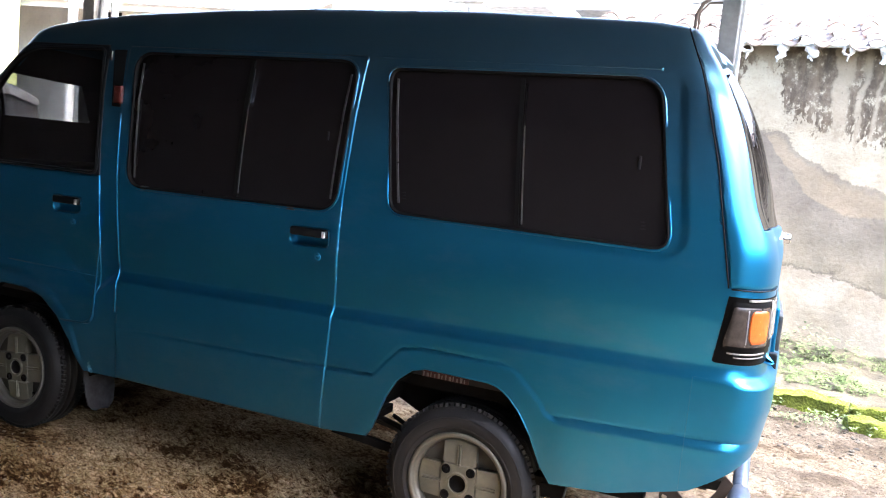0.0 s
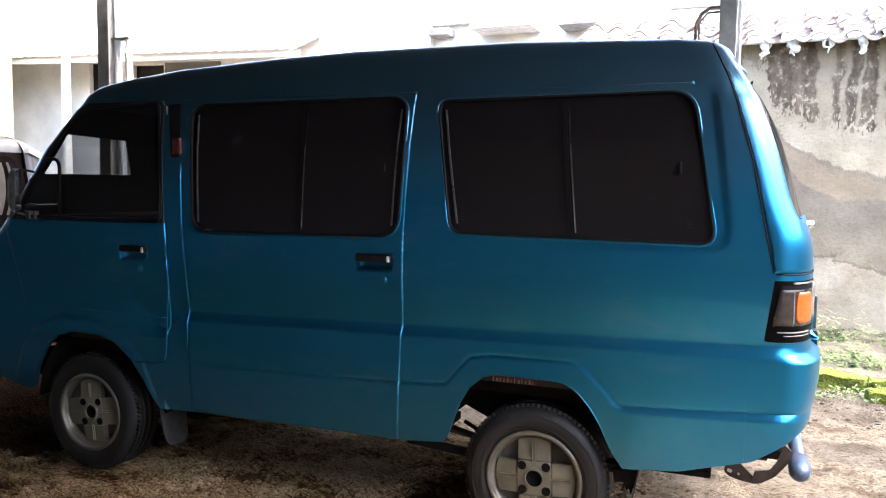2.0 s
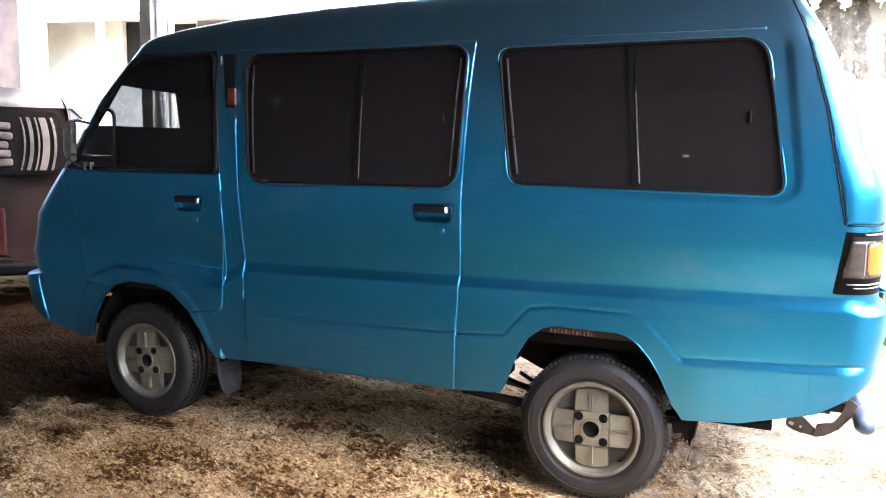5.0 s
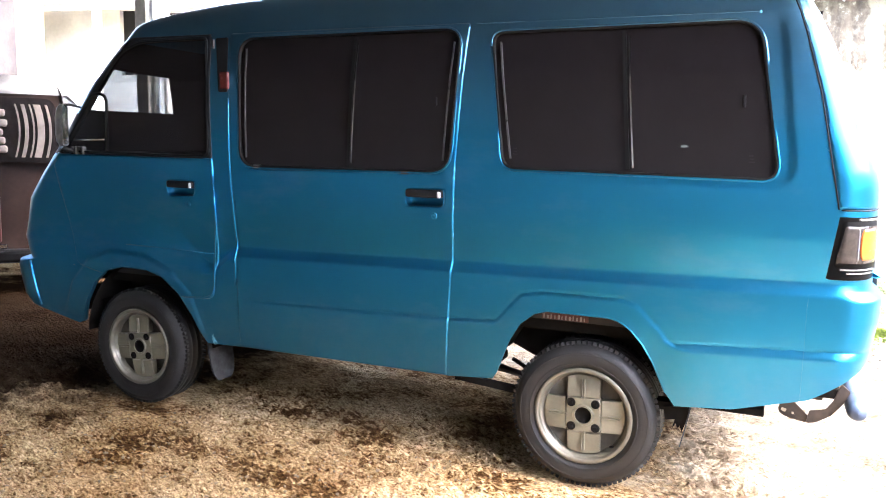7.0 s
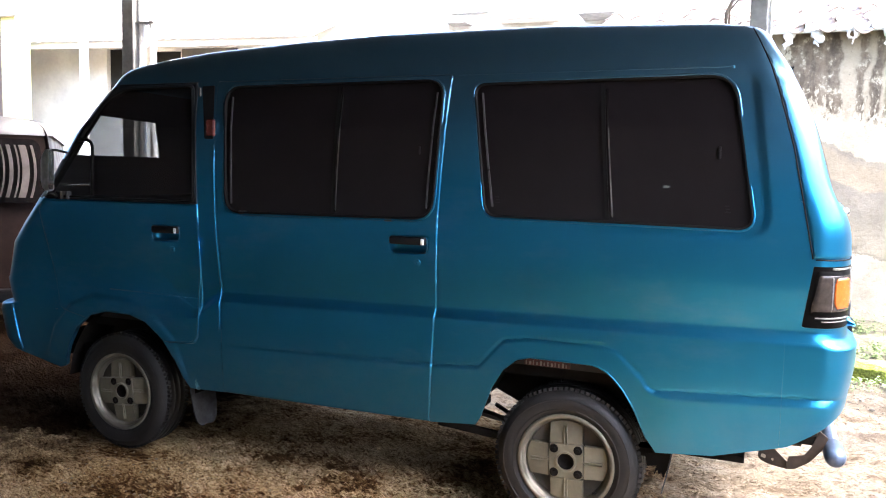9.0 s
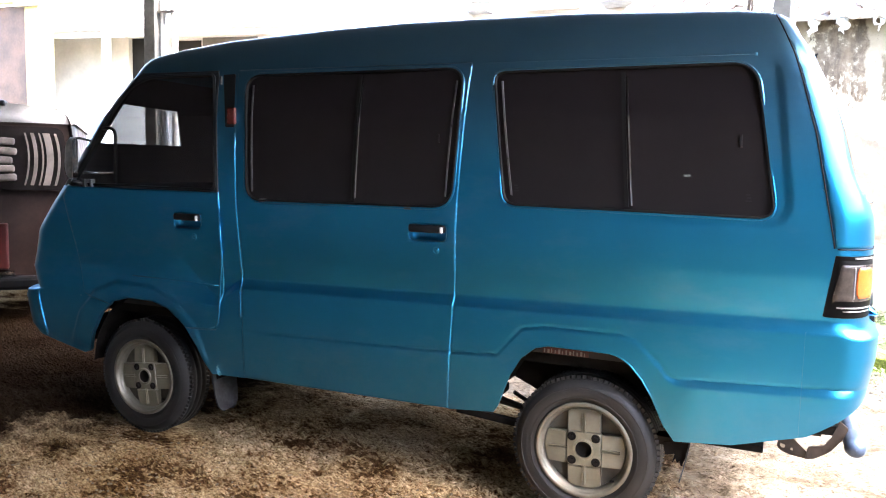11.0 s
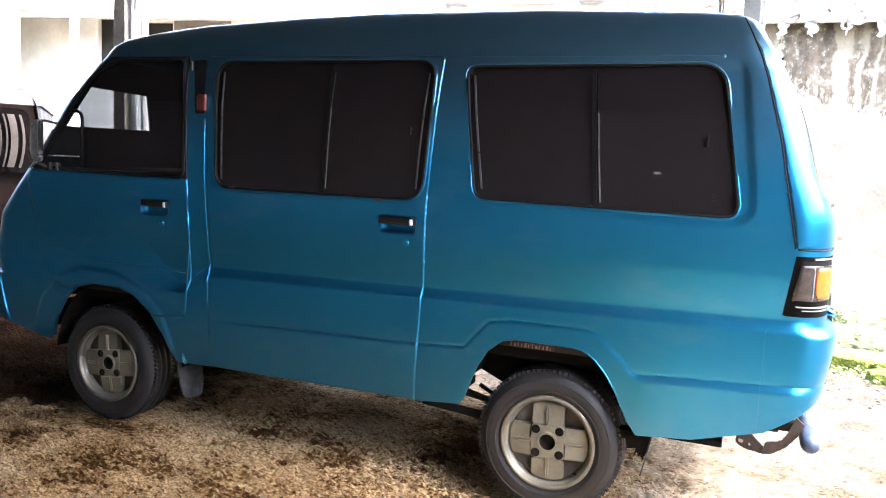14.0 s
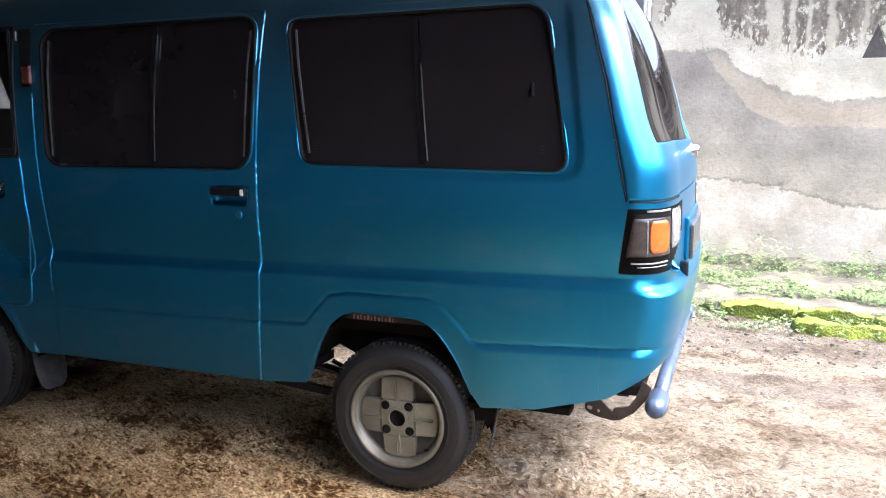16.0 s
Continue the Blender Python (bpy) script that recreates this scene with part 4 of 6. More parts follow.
for k in range(12):
    x = -0.160 + k * 0.0135
    part("print_bar", boxes((x, x + (0.004, 0.007, 0.003)[k % 3], 0.004, 0.006, 0.614, 0.630 - 0.004 * (k % 2))), surface("faded_white", (0.24, 0.19, 0.17), 0.7) if k == 0 else bpy.data.materials["faded_white"], sticker)


def plate(poly, y0, y1):
    """A flat piece cut from sheet: an outline in x and z, between two y."""
    bm = bmesh.new()
    a = [bm.verts.new((x, y0, z)) for x, z in poly]
    b = [bm.verts.new((x, y1, z)) for x, z in poly]
    bm.faces.new(a)
    bm.faces.new(b[::-1])
    for k in range(len(poly)):
        bm.faces.new((a[k], a[k - 1], b[k - 1], b[k]))
    bmesh.ops.recalc_face_normals(bm, faces=bm.faces)
    return bm


# mud flaps
def flap(pts, y0, y1, bow, t=0.007):
    """A hanging rubber sheet across the car; pts: (along x, z) from top to bottom."""
    bm = bmesh.new()
    n = 8
    front, back = [], []
    for x, z, cut in pts:
        ra, rb = [], []
        for k in range(n + 1):
            f = k / n
            y = y0 + cut + (y1 - y0 - 2 * cut) * f
            xx = x + bow * (f - 0.5) ** 2
            ra.append(bm.verts.new((xx, y, z)))
            rb.append(bm.verts.new((xx + t, y, z)))
        front.append(ra)
        back.append(rb)
    m = len(pts)
    for g in (front, back):
        for a, b in zip(g, g[1:]):
            for k in range(n):
                bm.faces.new((a[k], a[k + 1], b[k + 1], b[k]))
    for k in range(n):
        bm.faces.new((front[0][k], front[0][k + 1], back[0][k + 1], back[0][k]))
        bm.faces.new((front[-1][k], front[-1][k + 1], back[-1][k + 1], back[-1][k]))
    for j in range(m - 1):
        for k in (0, n):
            bm.faces.new((front[j][k], front[j + 1][k], back[j + 1][k], back[j][k]))
    bmesh.ops.recalc_face_normals(bm, faces=bm.faces)
    return bm


part("mud_flap", flap([(-1.700, 0.37, 0.01), (-1.688, 0.30, 0.004), (-1.678, 0.24, 0.006), (-1.670, 0.19, 0.016), (-1.665, 0.168, 0.034), (-1.663, 0.158, 0.055)], -0.012, 0.155, 0.06), MUDFLAP, van, "scuffed grey rubber mud flap")
bm = flap([(0.366, 0.362, 0.0), (0.360, 0.325, 0.0), (0.350, 0.270, 0.0), (0.338, 0.215, 0.0)], -0.006, 0.012, 0.0, 0.005)
part("mud_flap", bm, MUDFLAP, van, "torn black rubber mud flap")
torn = part("flap_rag", plate([(0.278, 0.345), (0.366, 0.358), (0.356, 0.300), (0.343, 0.262), (0.336, 0.285), (0.328, 0.276), (0.322, 0.292), (0.310, 0.270), (0.318, 0.306), (0.286, 0.300)], 0.012, 0.017), UNDER, van, "ragged black rubber remnant")
bm = bmesh.new()
for k in range(7):
    f = k / 6
    bmesh.ops.create_icosphere(bm, subdivisions=1, radius=0.014 - 0.004 * abs(f - 0.6), matrix=Matrix.Translation((-1.640 + 0.018 * f + random.uniform(-.004, .004), -0.022, 0.440 - 0.085 * f)) @ Matrix.Diagonal((1.0 + 0.5 * f, 0.5, 1.2, 1)))
part("torn_sill", bm, LIGHT_BLUE, van, "crumpled pale blue sill edge")

# rear tube bumper and tow bracket
bm = bmesh.new()
tube(bm, [(0.868, 0.05, 0.428), (0.868, 0.4, 0.430), (0.869, MID, 0.432), (0.868, 1.0, 0.430), (0.868, 1.31, 0.428)], 0.0235, 20)
guard = part("bumper_tube", bm, TUBE_BLUE, van, "straight blue grey steel bumper tube", True)
for s in (1, -1):
    bm = bmesh.new()
    revolve(bm, [(0.0005, -0.052), (0.012, -0.050), (0.022, -0.044), (0.029, -0.034), (0.0325, -0.020), (0.033, 0.0), (0.0325, 0.080), (0.030, 0.084), (0.0236, 0.085)], 24)
    bmesh.ops.recalc_face_normals(bm, faces=bm.faces)
    for v in bm.verts:
        v.co = Vector((0.868 + v.co.x, MID + s * (v.co.y + 0.015 - MID), 0.428 + v.co.z))
    bmesh.ops.recalc_face_normals(bm, faces=bm.faces)
    part("end_cap", bm, TUBE_BLUE, guard, "rounded sleeve cap on the tube end", True)
brk = part("tow_bracket", plate(rounded([(0.645, 0.398), (0.663, 0.413), (0.683, 0.416), (0.754, 0.350), (0.733, 0.346), (0.684, 0.353), (0.650, 0.364), (0.640, 0.380)], [0.006, 0.006, 0.004, 0.003, 0.004, 0.01, 0.012, 0.01], 4), 0.058, 0.066), STEEL_DARK, van, "rusty flat steel tow bracket")
part("bracket_strip", plate(rounded([(0.735, 0.392), (0.782, 0.402), (0.803, 0.435), (0.822, 0.492), (0.850, 0.470), (0.834, 0.430), (0.799, 0.384), (0.757, 0.355), (0.728, 0.350)], 0.006, 3), 0.046, 0.056), STEEL_DARK, brk, "bent flat steel strip up to the tube")
for poly in (rounded([(0.652, 0.388), (0.668, 0.384), (0.664, 0.373), (0.650, 0.378)], 0.004, 3), rounded([(0.684, 0.378), (0.691, 0.376), (0.690, 0.368), (0.683, 0.370)], 0.003, 3)):
    part("bracket_slot", plate(poly, 0.0565, 0.0585), PEBBLE_LIGHT, brk)
part("rail_end", boxes((0.735, 0.775, 0.10, 0.14, 0.415, 0.440), bevel=0.003), STEEL_DARK, van)

# tailgate fittings
bm = bmesh.new()
revolve(bm, [(0.0005, 0.035), (0.016, 0.034), (0.02, 0.028), (0.02, 0.008), (0.03, 0.0)], 18, "z")
bmesh.ops.rotate(bm, verts=bm.verts, matrix=Matrix.Rotation(math.pi / 2, 3, "Y"))
bmesh.ops.translate(bm, verts=bm.verts, vec=(0.888, MID, 1.185))
part("latch_knob", bm, CHROME, tailgate, "small chrome tailgate latch", True)
part("number_plate", boxes((0.915, 0.930, 0.46, 0.90, 0.815, 0.935), bevel=0.004), GREY_TRIM, van, "plain dull number plate")
part("plate_frame", boxes((0.888, 0.916, 0.42, 0.94, 0.785, 0.965), bevel=0.006), BLUE, van, "blue number plate frame")
part("bump_stop", boxes((0.895, 0.925, 0.315, 0.355, 0.775, 0.83), bevel=0.006), BLACK_PLASTIC, van)

# door mirror
bm = bmesh.new()
tube(bm, [(-2.37, -0.03, 1.17), (-2.38, -0.07, 1.165), (-2.395, -0.10, 1.18)], 0.010, 8)
mirror = part("door_mirror", bm, BLACK_PLASTIC, van, "grey door mirror on a black bracket", True)
bm = bmesh.new()
tube(bm, [(-2.35, -0.02, 1.36), (-2.375, -0.07, 1.372), (-2.40, -0.095, 1.368)], 0.006, 8)
part("mirror_stay", bm, BLACK_PLASTIC, mirror, "thin upper stay", True)
out = rounded([(-0.118, 1.186), (-0.084, 1.186), (-0.082, 1.374), (-0.114, 1.374)], [0.012, 0.012, 0.018, 0.018])
bm = bmesh.new()
rows = []
for x, s in ((-2.372, 0.96), (-2.377, 1.0), (-2.395, 1.0), (-2.41, 0.85), (-2.425, 0.5)):
    rows.append([bm.verts.new((x, -0.10 + (y + 0.10) * s, 1.28 + (z - 1.28) * s)) for y, z in out])
for a, b in zip(rows, rows[1:]):
    for k in range(len(out)):
        bm.faces.new((a[k], a[k - 1], b[k - 1], b[k]))
bm.faces.new(rows[-1])
bmesh.ops.recalc_face_normals(bm, faces=bm.faces)
part("mirror_housing", bm, MIRROR_GREY, mirror, "scuffed grey plastic housing", True)
bm = bmesh.new()
a = [bm.verts.new((-2.371, -0.10 + (y + 0.10) * 0.93, 1.28 + (z - 1.28) * 0.95)) for y, z in out]
b = [bm.verts.new((-2.374, -0.10 + (y + 0.10) * 0.93, 1.28 + (z - 1.28) * 0.95)) for y, z in out]
bm.faces.new(a)
bm.faces.new(b[::-1])
for k in range(len(out)):
    bm.faces.new((a[k], a[k - 1], b[k - 1], b[k]))
bmesh.ops.recalc_face_normals(bm, faces=bm.faces)
part("mirror_glass", bm, surface("dusty_mirror", (0.55, 0.55, 0.55), 0.16, 0.9, 0.15, 9, 60, 0), mirror, "mirror glass")

# black sheet added to darken the windscreen's driver side and foot
bm = bmesh.new()
rows = []
for off in (0.05, 0.056):
    rows.append([bm.verts.new((lerp_table(FRONT, z) + off, y, z)) for y, z in ((0.05, 1.10), (1.28, 1.10), (1.28, 1.662), (0.08, 1.662), (0.08, 1.54), (0.47, 1.53), (0.65, 1.36), (0.05, 1.355))])
bm.faces.new(rows[0])
bm.faces.new(rows[1][::-1])
for k in range(8):
    bm.faces.new((rows[0][k], rows[0][k - 1], rows[1][k - 1], rows[1][k]))
part("dark_sheet", bm, LINING, van, "black sheet added to darken the windscreen")
# rolled edges that catch the light: door, wheel arches, bumper end
bm = bmesh.new()
tube(bm, [(x, near_y(x, z) - 0.0075, z) for x, z in rounded([(-1.596, 1.08), (-1.592, 0.90), (-1.606, 0.552), (-1.76, 0.545)], [0, 0.02, 0.06, 0], 8)], 0.0036, 8)
part("door_edge", bm, BLUE, front_door, "", True)
for lo, hi in ((-2.43, -1.72), (-0.345, 0.30)):
    bm = bmesh.new()
    pts = [p for p in FLOOR_CUT if lo < p[0] < hi and p[1] > 0.36]
    tube(bm, [(x, near_y(x, z) + 0.0025, z) for x, z in pts], 0.0035, 8)
    part("arch_lip", bm, BLUE, van, "", True)
bm = bmesh.new()
tube(bm, [(x, near_y(x, z) - 0.002, z) for x, z in ((-2.712, 0.632), (-2.708, 0.60), (-2.695, 0.54), (-2.678, 0.47), (-2.66, 0.42))], 0.006, 8)
part("bumper_end", bm, BLUE, van, "", True)

bm = bmesh.new()
tube(bm, [(x, near_y(x, z) - 0.006, z) for x, z in ((-2.10, 0.752), (-1.90, 0.750), (-1.615, 0.742))], 0.0022, 6)
part("door_crease", bm, BLUE, front_door, "", True)

# cabin
part("cabin_floor", boxes((-2.5, 0.78, 0.05, 1.31, 0.60, 0.63)), LINING, van)
part("dashboard", boxes((-2.52, -2.28, 0.08, 1.28, 0.78, 1.16), bevel=0.04), LINING, van, "black dashboard")
bm = bmesh.new()
ringp = []
for a in np.linspace(0, 2 * math.pi, 29):
    ringp.append(Vector((0, 0.19 * math.cos(a), 0.19 * math.sin(a))))
tilt = Matrix.Rotation(radians(-48), 3, "Y")
tube(bm, [tilt @ p + Vector((-2.12, 1.0, 1.13)) for p in ringp], 0.012, 8)
rod(bm, (-2.12, 1.0, 1.13), (-2.33, 1.0, 0.95), 0.02, 8)
part("steering_wheel", bm, BLACK_PLASTIC, van)


def seat(x, y0, y1, h=1.28):
    bm = bmesh.new()
    box(bm, x - 0.45, x, y0, y1, 0.63, 0.92, 0.05, 3)
    bm2 = bmesh.new()
    box(bm2, x - 0.05, x + 0.06, y0, y1, 0.88, h, 0.04, 3)
    bmesh.ops.rotate(bm2, cent=(x, 0, 0.9), verts=bm2.verts, matrix=Matrix.Rotation(radians(12), 3, "Y"))
    s = part("seat", bm, SEAT, van, "dark cloth seat", True)
    part("backrest", bm2, SEAT, s, "", True)
    bm3 = bmesh.new()
    for yc in ((y0 + y1) / 2,):
        box(bm3, x + 0.06, x + 0.14, yc - 0.11, yc + 0.11, h - 0.02, h + 0.16, 0.035, 3)
    part("headrest", bm3, SEAT, s, "", True)


seat(-1.72, 0.12, 0.60)
seat(-1.72, 0.76, 1.24)
seat(-0.75, 0.12, 1.1)
seat(0.25, 0.12, 1.1)


# ---- ground, walls, carport ----
def earth():
    m, nt, b = principled("bare_earth")
    big = noise_node(nt, 0.8, 5, 0.6)
    patch = noise_node(nt, 2.4, 7, 0.62, (1, 1.5, 1), (4, 2, 0))
    clod = noise_node(nt, 34.0, 4, 0.55, (1, 1.9, 1))
    clod.inputs["Distortion"].default_value = 0.4
    grain = noise_node(nt, 70.0, 5, 0.62, (1, 1.6, 1))
    grain.inputs["Distortion"].default_value = 0.6

    def calc(op, p, q, r=None):
        n = nt.nodes.new("ShaderNodeMath")
        n.operation = op
        for k, v in enumerate((p, q, r)):
            if v is None:
                continue
            if hasattr(v, "links"):
                nt.links.new(v, n.inputs[k])
            else:
                n.inputs[k].default_value = v
        return n.outputs[0]

    # dark damp pits, crowded where the large noise is low, few where it is high
    wet = calc("MULTIPLY_ADD", calc("SUBTRACT", patch.outputs["Fac"], 0.5), 1.35, calc("MULTIPLY_ADD", clod.outputs["Fac"], 0.8, 0.1))
    pits = ramp_node(nt, wet, [(0.30, (0.125, 0.068, 0.032)), (0.395, (0.31, 0.20, 0.100)), (0.45, (0.56, 0.415, 0.250)), (0.64, (0.73, 0.58, 0.385))])
    tone = ramp_node(nt, big.outputs["Fac"], [(0.35, (0.70, 0.60, 0.49)), (0.62, (1.06, 1.06, 1.06))])
    fine = ramp_node(nt, grain.outputs["Fac"], [(0.37, (0.30, 0.25, 0.20)), (0.435, (0.80, 0.77, 0.73)), (0.52, (1.02, 1.01, 1.0)), (0.66, (1.22, 1.21, 1.18))])
    col = mix_node(nt, 1.0, mix_node(nt, 1.0, pits.outputs[0], tone.outputs[0], "MULTIPLY"), fine.outputs[0], "MULTIPLY")
    # thin dark lines that paint in shadow between the crumbs
    for scale, shade_by, move in ((24.0, 0.34, 3.0), (44.0, 0.36, 8.0)):
        gap = noise_node(nt, scale, 3, 0.55, (0.75, 1.9, 1), (move, 1, 0))
        gap.inputs["Distortion"].default_value = 0.25
        line = ramp_node(nt, calc("ABSOLUTE", calc("SUBTRACT", gap.outputs["Fac"], 0.5), 0.0), [(0.006, (1 - shade_by, 0.96 - shade_by, 0.92 - shade_by)), (0.075, (1, 1, 1))])
        col = mix_node(nt, 1.0, col, line.outputs[0], "MULTIPLY")
    cy2 = nt.nodes.new("ShaderNodeTexCoord")
    sp2 = nt.nodes.new("ShaderNodeSeparateXYZ")
    nt.links.new(cy2.outputs["Object"], sp2.inputs[0])
    # dry, pale, trodden soil behind the rear wheel, with damp tan islands
    worn = noise_node(nt, 5.5, 6, 0.62, (1, 1.4, 1), (9, 3, 0))
    dry_x = calc("MULTIPLY_ADD", calc("SUBTRACT", worn.outputs["Fac"], 0.5), 1.1, sp2.outputs["X"])
    dry = ramp_node(nt, calc("MULTIPLY_ADD", dry_x, 0.5, 0.5), [(0.58, (0, 0, 0)), (0.76, (0.86,) * 3)])
    # lightened beyond its own tone, to paint in daylight on this soil
    pale = ramp_node(nt, patch.outputs["Fac"], [(0.36, (0.27, 0.20, 0.128)), (0.46, (0.44, 0.362, 0.268)), (0.60, (0.56, 0.485, 0.385))])
    crumb = ramp_node(nt, clod.outputs["Fac"], [(0.34, (0.55, 0.50, 0.44)), (0.42, (0.95, 0.94, 0.92)), (0.62, (1.12, 1.12, 1.12))])
    col = mix_node(nt, dry.outputs[0], col, mix_node(nt, 1.0, pale.outputs[0], crumb.outputs[0], "MULTIPLY"))
    # greyer, smoother, stained soil out in the open yard
    out_x = calc("MULTIPLY_ADD", sp2.outputs["Y"], 0.25, sp2.outputs["X"])
    out_x = calc("MULTIPLY_ADD", big.outputs["Fac"], 0.9, out_x)
    # also behind the van, to paint down its sunlit ground
    out_x = calc("MULTIPLY_ADD", calc("MAXIMUM", calc("SUBTRACT", sp2.outputs["Y"], 1.05), 0.0), 3.0, out_x)
    yard = ramp_node(nt, calc("MULTIPLY_ADD", out_x, 0.5, 0.0), [(0.30, (0, 0, 0)), (0.70, (0.85, 0.85, 0.85))])
    open_soil = ramp_node(nt, patch.outputs["Fac"], [(0.36, (0.088, 0.071, 0.053)), (0.47, (0.150, 0.125, 0.097)), (0.62, (0.205, 0.176, 0.140))])
    speck = ramp_node(nt, clod.outputs["Fac"], [(0.34, (0.60, 0.56, 0.52)), (0.46, (1, 1, 1)), (0.64, (1.2, 1.2, 1.2))])
    col = mix_node(nt, yard.outputs[0], col, mix_node(nt, 1.0, open_soil.outputs[0], speck.outputs[0], "MULTIPLY"))
    # darker soil in ragged patches: round the nose, and along the middle under the van
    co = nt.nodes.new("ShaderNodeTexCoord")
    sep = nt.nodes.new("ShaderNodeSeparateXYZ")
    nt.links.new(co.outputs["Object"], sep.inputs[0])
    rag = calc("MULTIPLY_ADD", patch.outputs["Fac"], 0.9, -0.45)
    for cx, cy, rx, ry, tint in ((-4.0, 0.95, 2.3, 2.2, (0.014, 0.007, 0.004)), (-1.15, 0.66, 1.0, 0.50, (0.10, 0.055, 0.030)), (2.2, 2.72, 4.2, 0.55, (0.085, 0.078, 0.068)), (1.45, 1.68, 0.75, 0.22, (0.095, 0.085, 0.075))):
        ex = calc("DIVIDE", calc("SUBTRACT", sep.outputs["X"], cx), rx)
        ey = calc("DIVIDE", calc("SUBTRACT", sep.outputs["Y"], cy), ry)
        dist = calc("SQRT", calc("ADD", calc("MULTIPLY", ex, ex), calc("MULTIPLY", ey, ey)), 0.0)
        dark_soil = ramp_node(nt, calc("ADD", dist, rag), [(0.76, (0.97,) * 3 if cx < -2 else (0.40,) * 3 if cx > 1 else (0.22,) * 3), (1.0, (0, 0, 0))])
        col = mix_node(nt, dark_soil.outputs[0], col, tint)
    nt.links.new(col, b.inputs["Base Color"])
    b.inputs["Roughness"].default_value = 0.95
    b.inputs["Specular IOR Level"].default_value = 0.0
    bump_node(nt, b, calc("MULTIPLY_ADD", grain.outputs["Fac"], 0.55, clod.outputs["Fac"]), 1.0, 0.05)
    return m


EARTH = earth()


def ground_height(x, y):
    """Trodden earth: level under the van, with small pits and crumbs."""
    v = Vector((x, y, 0))
    near = step(-5, -4.2, x) * (1 - step(2.2, 2.9, x)) * step(-2.1, -1.4, y) * (1 - step(3.4, 4.2, y))
    h = 0.012 * noise.fractal(v * 3.1, 1.0, 2.0, 3) * near
    h += 0.012 * noise.fractal(v * 11.0, 0.8, 2.1, 4) * near
    pit = noise.noise(v * 17.0 + Vector((3, 1, 0)))
    h -= 0.030 * max(0.0, pit - 0.10) * near
    if near and y < 0.6:
        h += 0.022 * abs(noise.noise(v * 26.0)) + 0.012 * noise.noise(v * 48.0) - 0.005
    flat = 1.0
    for wx, wy in ((0, 0.08), (-2.085, 0.08), (0, 1.28), (-2.085, 1.28)):
        d = math.hypot(x - wx, y - wy)
        flat = min(flat, step(0.12, 0.4, d))
    h = h * flat - 0.002
    return h


def make_ground():
    def lines(lo, hi, fine, far):
        a = list(np.arange(lo, hi + fine / 2, fine))
        g, d = fine * 2, 0
        up, down = [], []
        while d < far:
            d += g
            g *= 1.5
            up.append(hi + d)
            down.append(lo - d)
        return down[::-1] + a + up

    xs, ys = lines(-4.4, 2.3, 0.0095, 400), lines(-1.5, 3.6, 0.02, 400)
    ys = [y for y in ys if not -1.5 <= y <= 0.5] + list(np.arange(-1.5, 0.5, 0.008))
    ys.sort()
    verts = [(x, y, ground_height(x, y)) for y in ys for x in xs]
    n = len(xs)
    faces = [(j * n + i, j * n + i + 1, (j + 1) * n + i + 1, (j + 1) * n + i) for j in range(len(ys) - 1) for i in range(n - 1)]
    me = bpy.data.meshes.new("ground")
    me.from_pydata(verts, [], faces)
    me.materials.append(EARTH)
    smooth(me)
    return tagged(new("ground", me), "bare trodden tan earth with brown stains and crumbs", "ground", "", "structure")


ground = make_ground()


def scatter(name, label, category, count, area, size, material, squash=0.55, seed=1, avoid=None):
    """Loose stones and crumbs as one object."""
    rnd = random.Random(seed)
    base = bmesh.new()
    bmesh.ops.create_icosphere(base, subdivisions=1, radius=1.0)
    bv = [v.co.copy() for v in base.verts]
    bf = [[v.index for v in f.verts] for f in base.faces]
    base.free()
    verts, faces = [], []
    for _ in range(count):
        x, y = rnd.uniform(area[0], area[1]), rnd.uniform(area[2], area[3])
        if avoid and avoid(x, y):
            continue
        s = size[0] + (size[1] - size[0]) * rnd.random() ** 3
        q = Euler((rnd.uniform(0, 6), rnd.uniform(0, 6), rnd.uniform(0, 6))).to_matrix()
        o = len(verts)
        z = ground_height(x, y) + s * 0.2
        for v in bv:
            w = q @ (v * s * rnd.uniform(0.65, 1.15))
            verts.append((x + w.x, y + w.y, z + w.z * squash))
        faces += [[o + i for i in f] for f in bf]
    me = bpy.data.meshes.new(name)
    me.from_pydata(verts, [], faces)
    me.materials.append(material)
    return tagged(new(name, me), label, category, "", "stuff")


PEBBLE = surface("pebble", (0.27, 0.20, 0.13), 0.9, 0, 0.6, 3, 30, 0.3)
scatter("crumbs", "loose crumbs of dry earth and gravel", "gravel", 900, (-4.4, 2.4, -1.6, 3.4), (0.003, 0.011), PEBBLE, 0.6, 3, lambda x, y: x < -2.3 and y > -0.6 or y > -0.05 and -2 < x < -0.2)
CRUMB = surface("dry_clod", (0.30, 0.215, 0.13), 0.95, 0, 0.5, 3, 30, 0.3)
scatter("clods", "small dry clods of trodden earth", "earth", 3600, (-3.3, 1.8, -1.5, 0.0), (0.003, 0.009), CRUMB, 0.7, 23, lambda x, y: x < -2.2 and y > -0.5)
scatter("rubble", "grey rubble and grit along the mossy kerb", "rubble", 3200, (0.2, 4.6, 2.15, 4.6), (0.004, 0.019), surface("rubble_grey", (0.085, 0.075, 0.060), 0.95, 0, 0.6, 5, 30, 0.3), 0.55, 5)


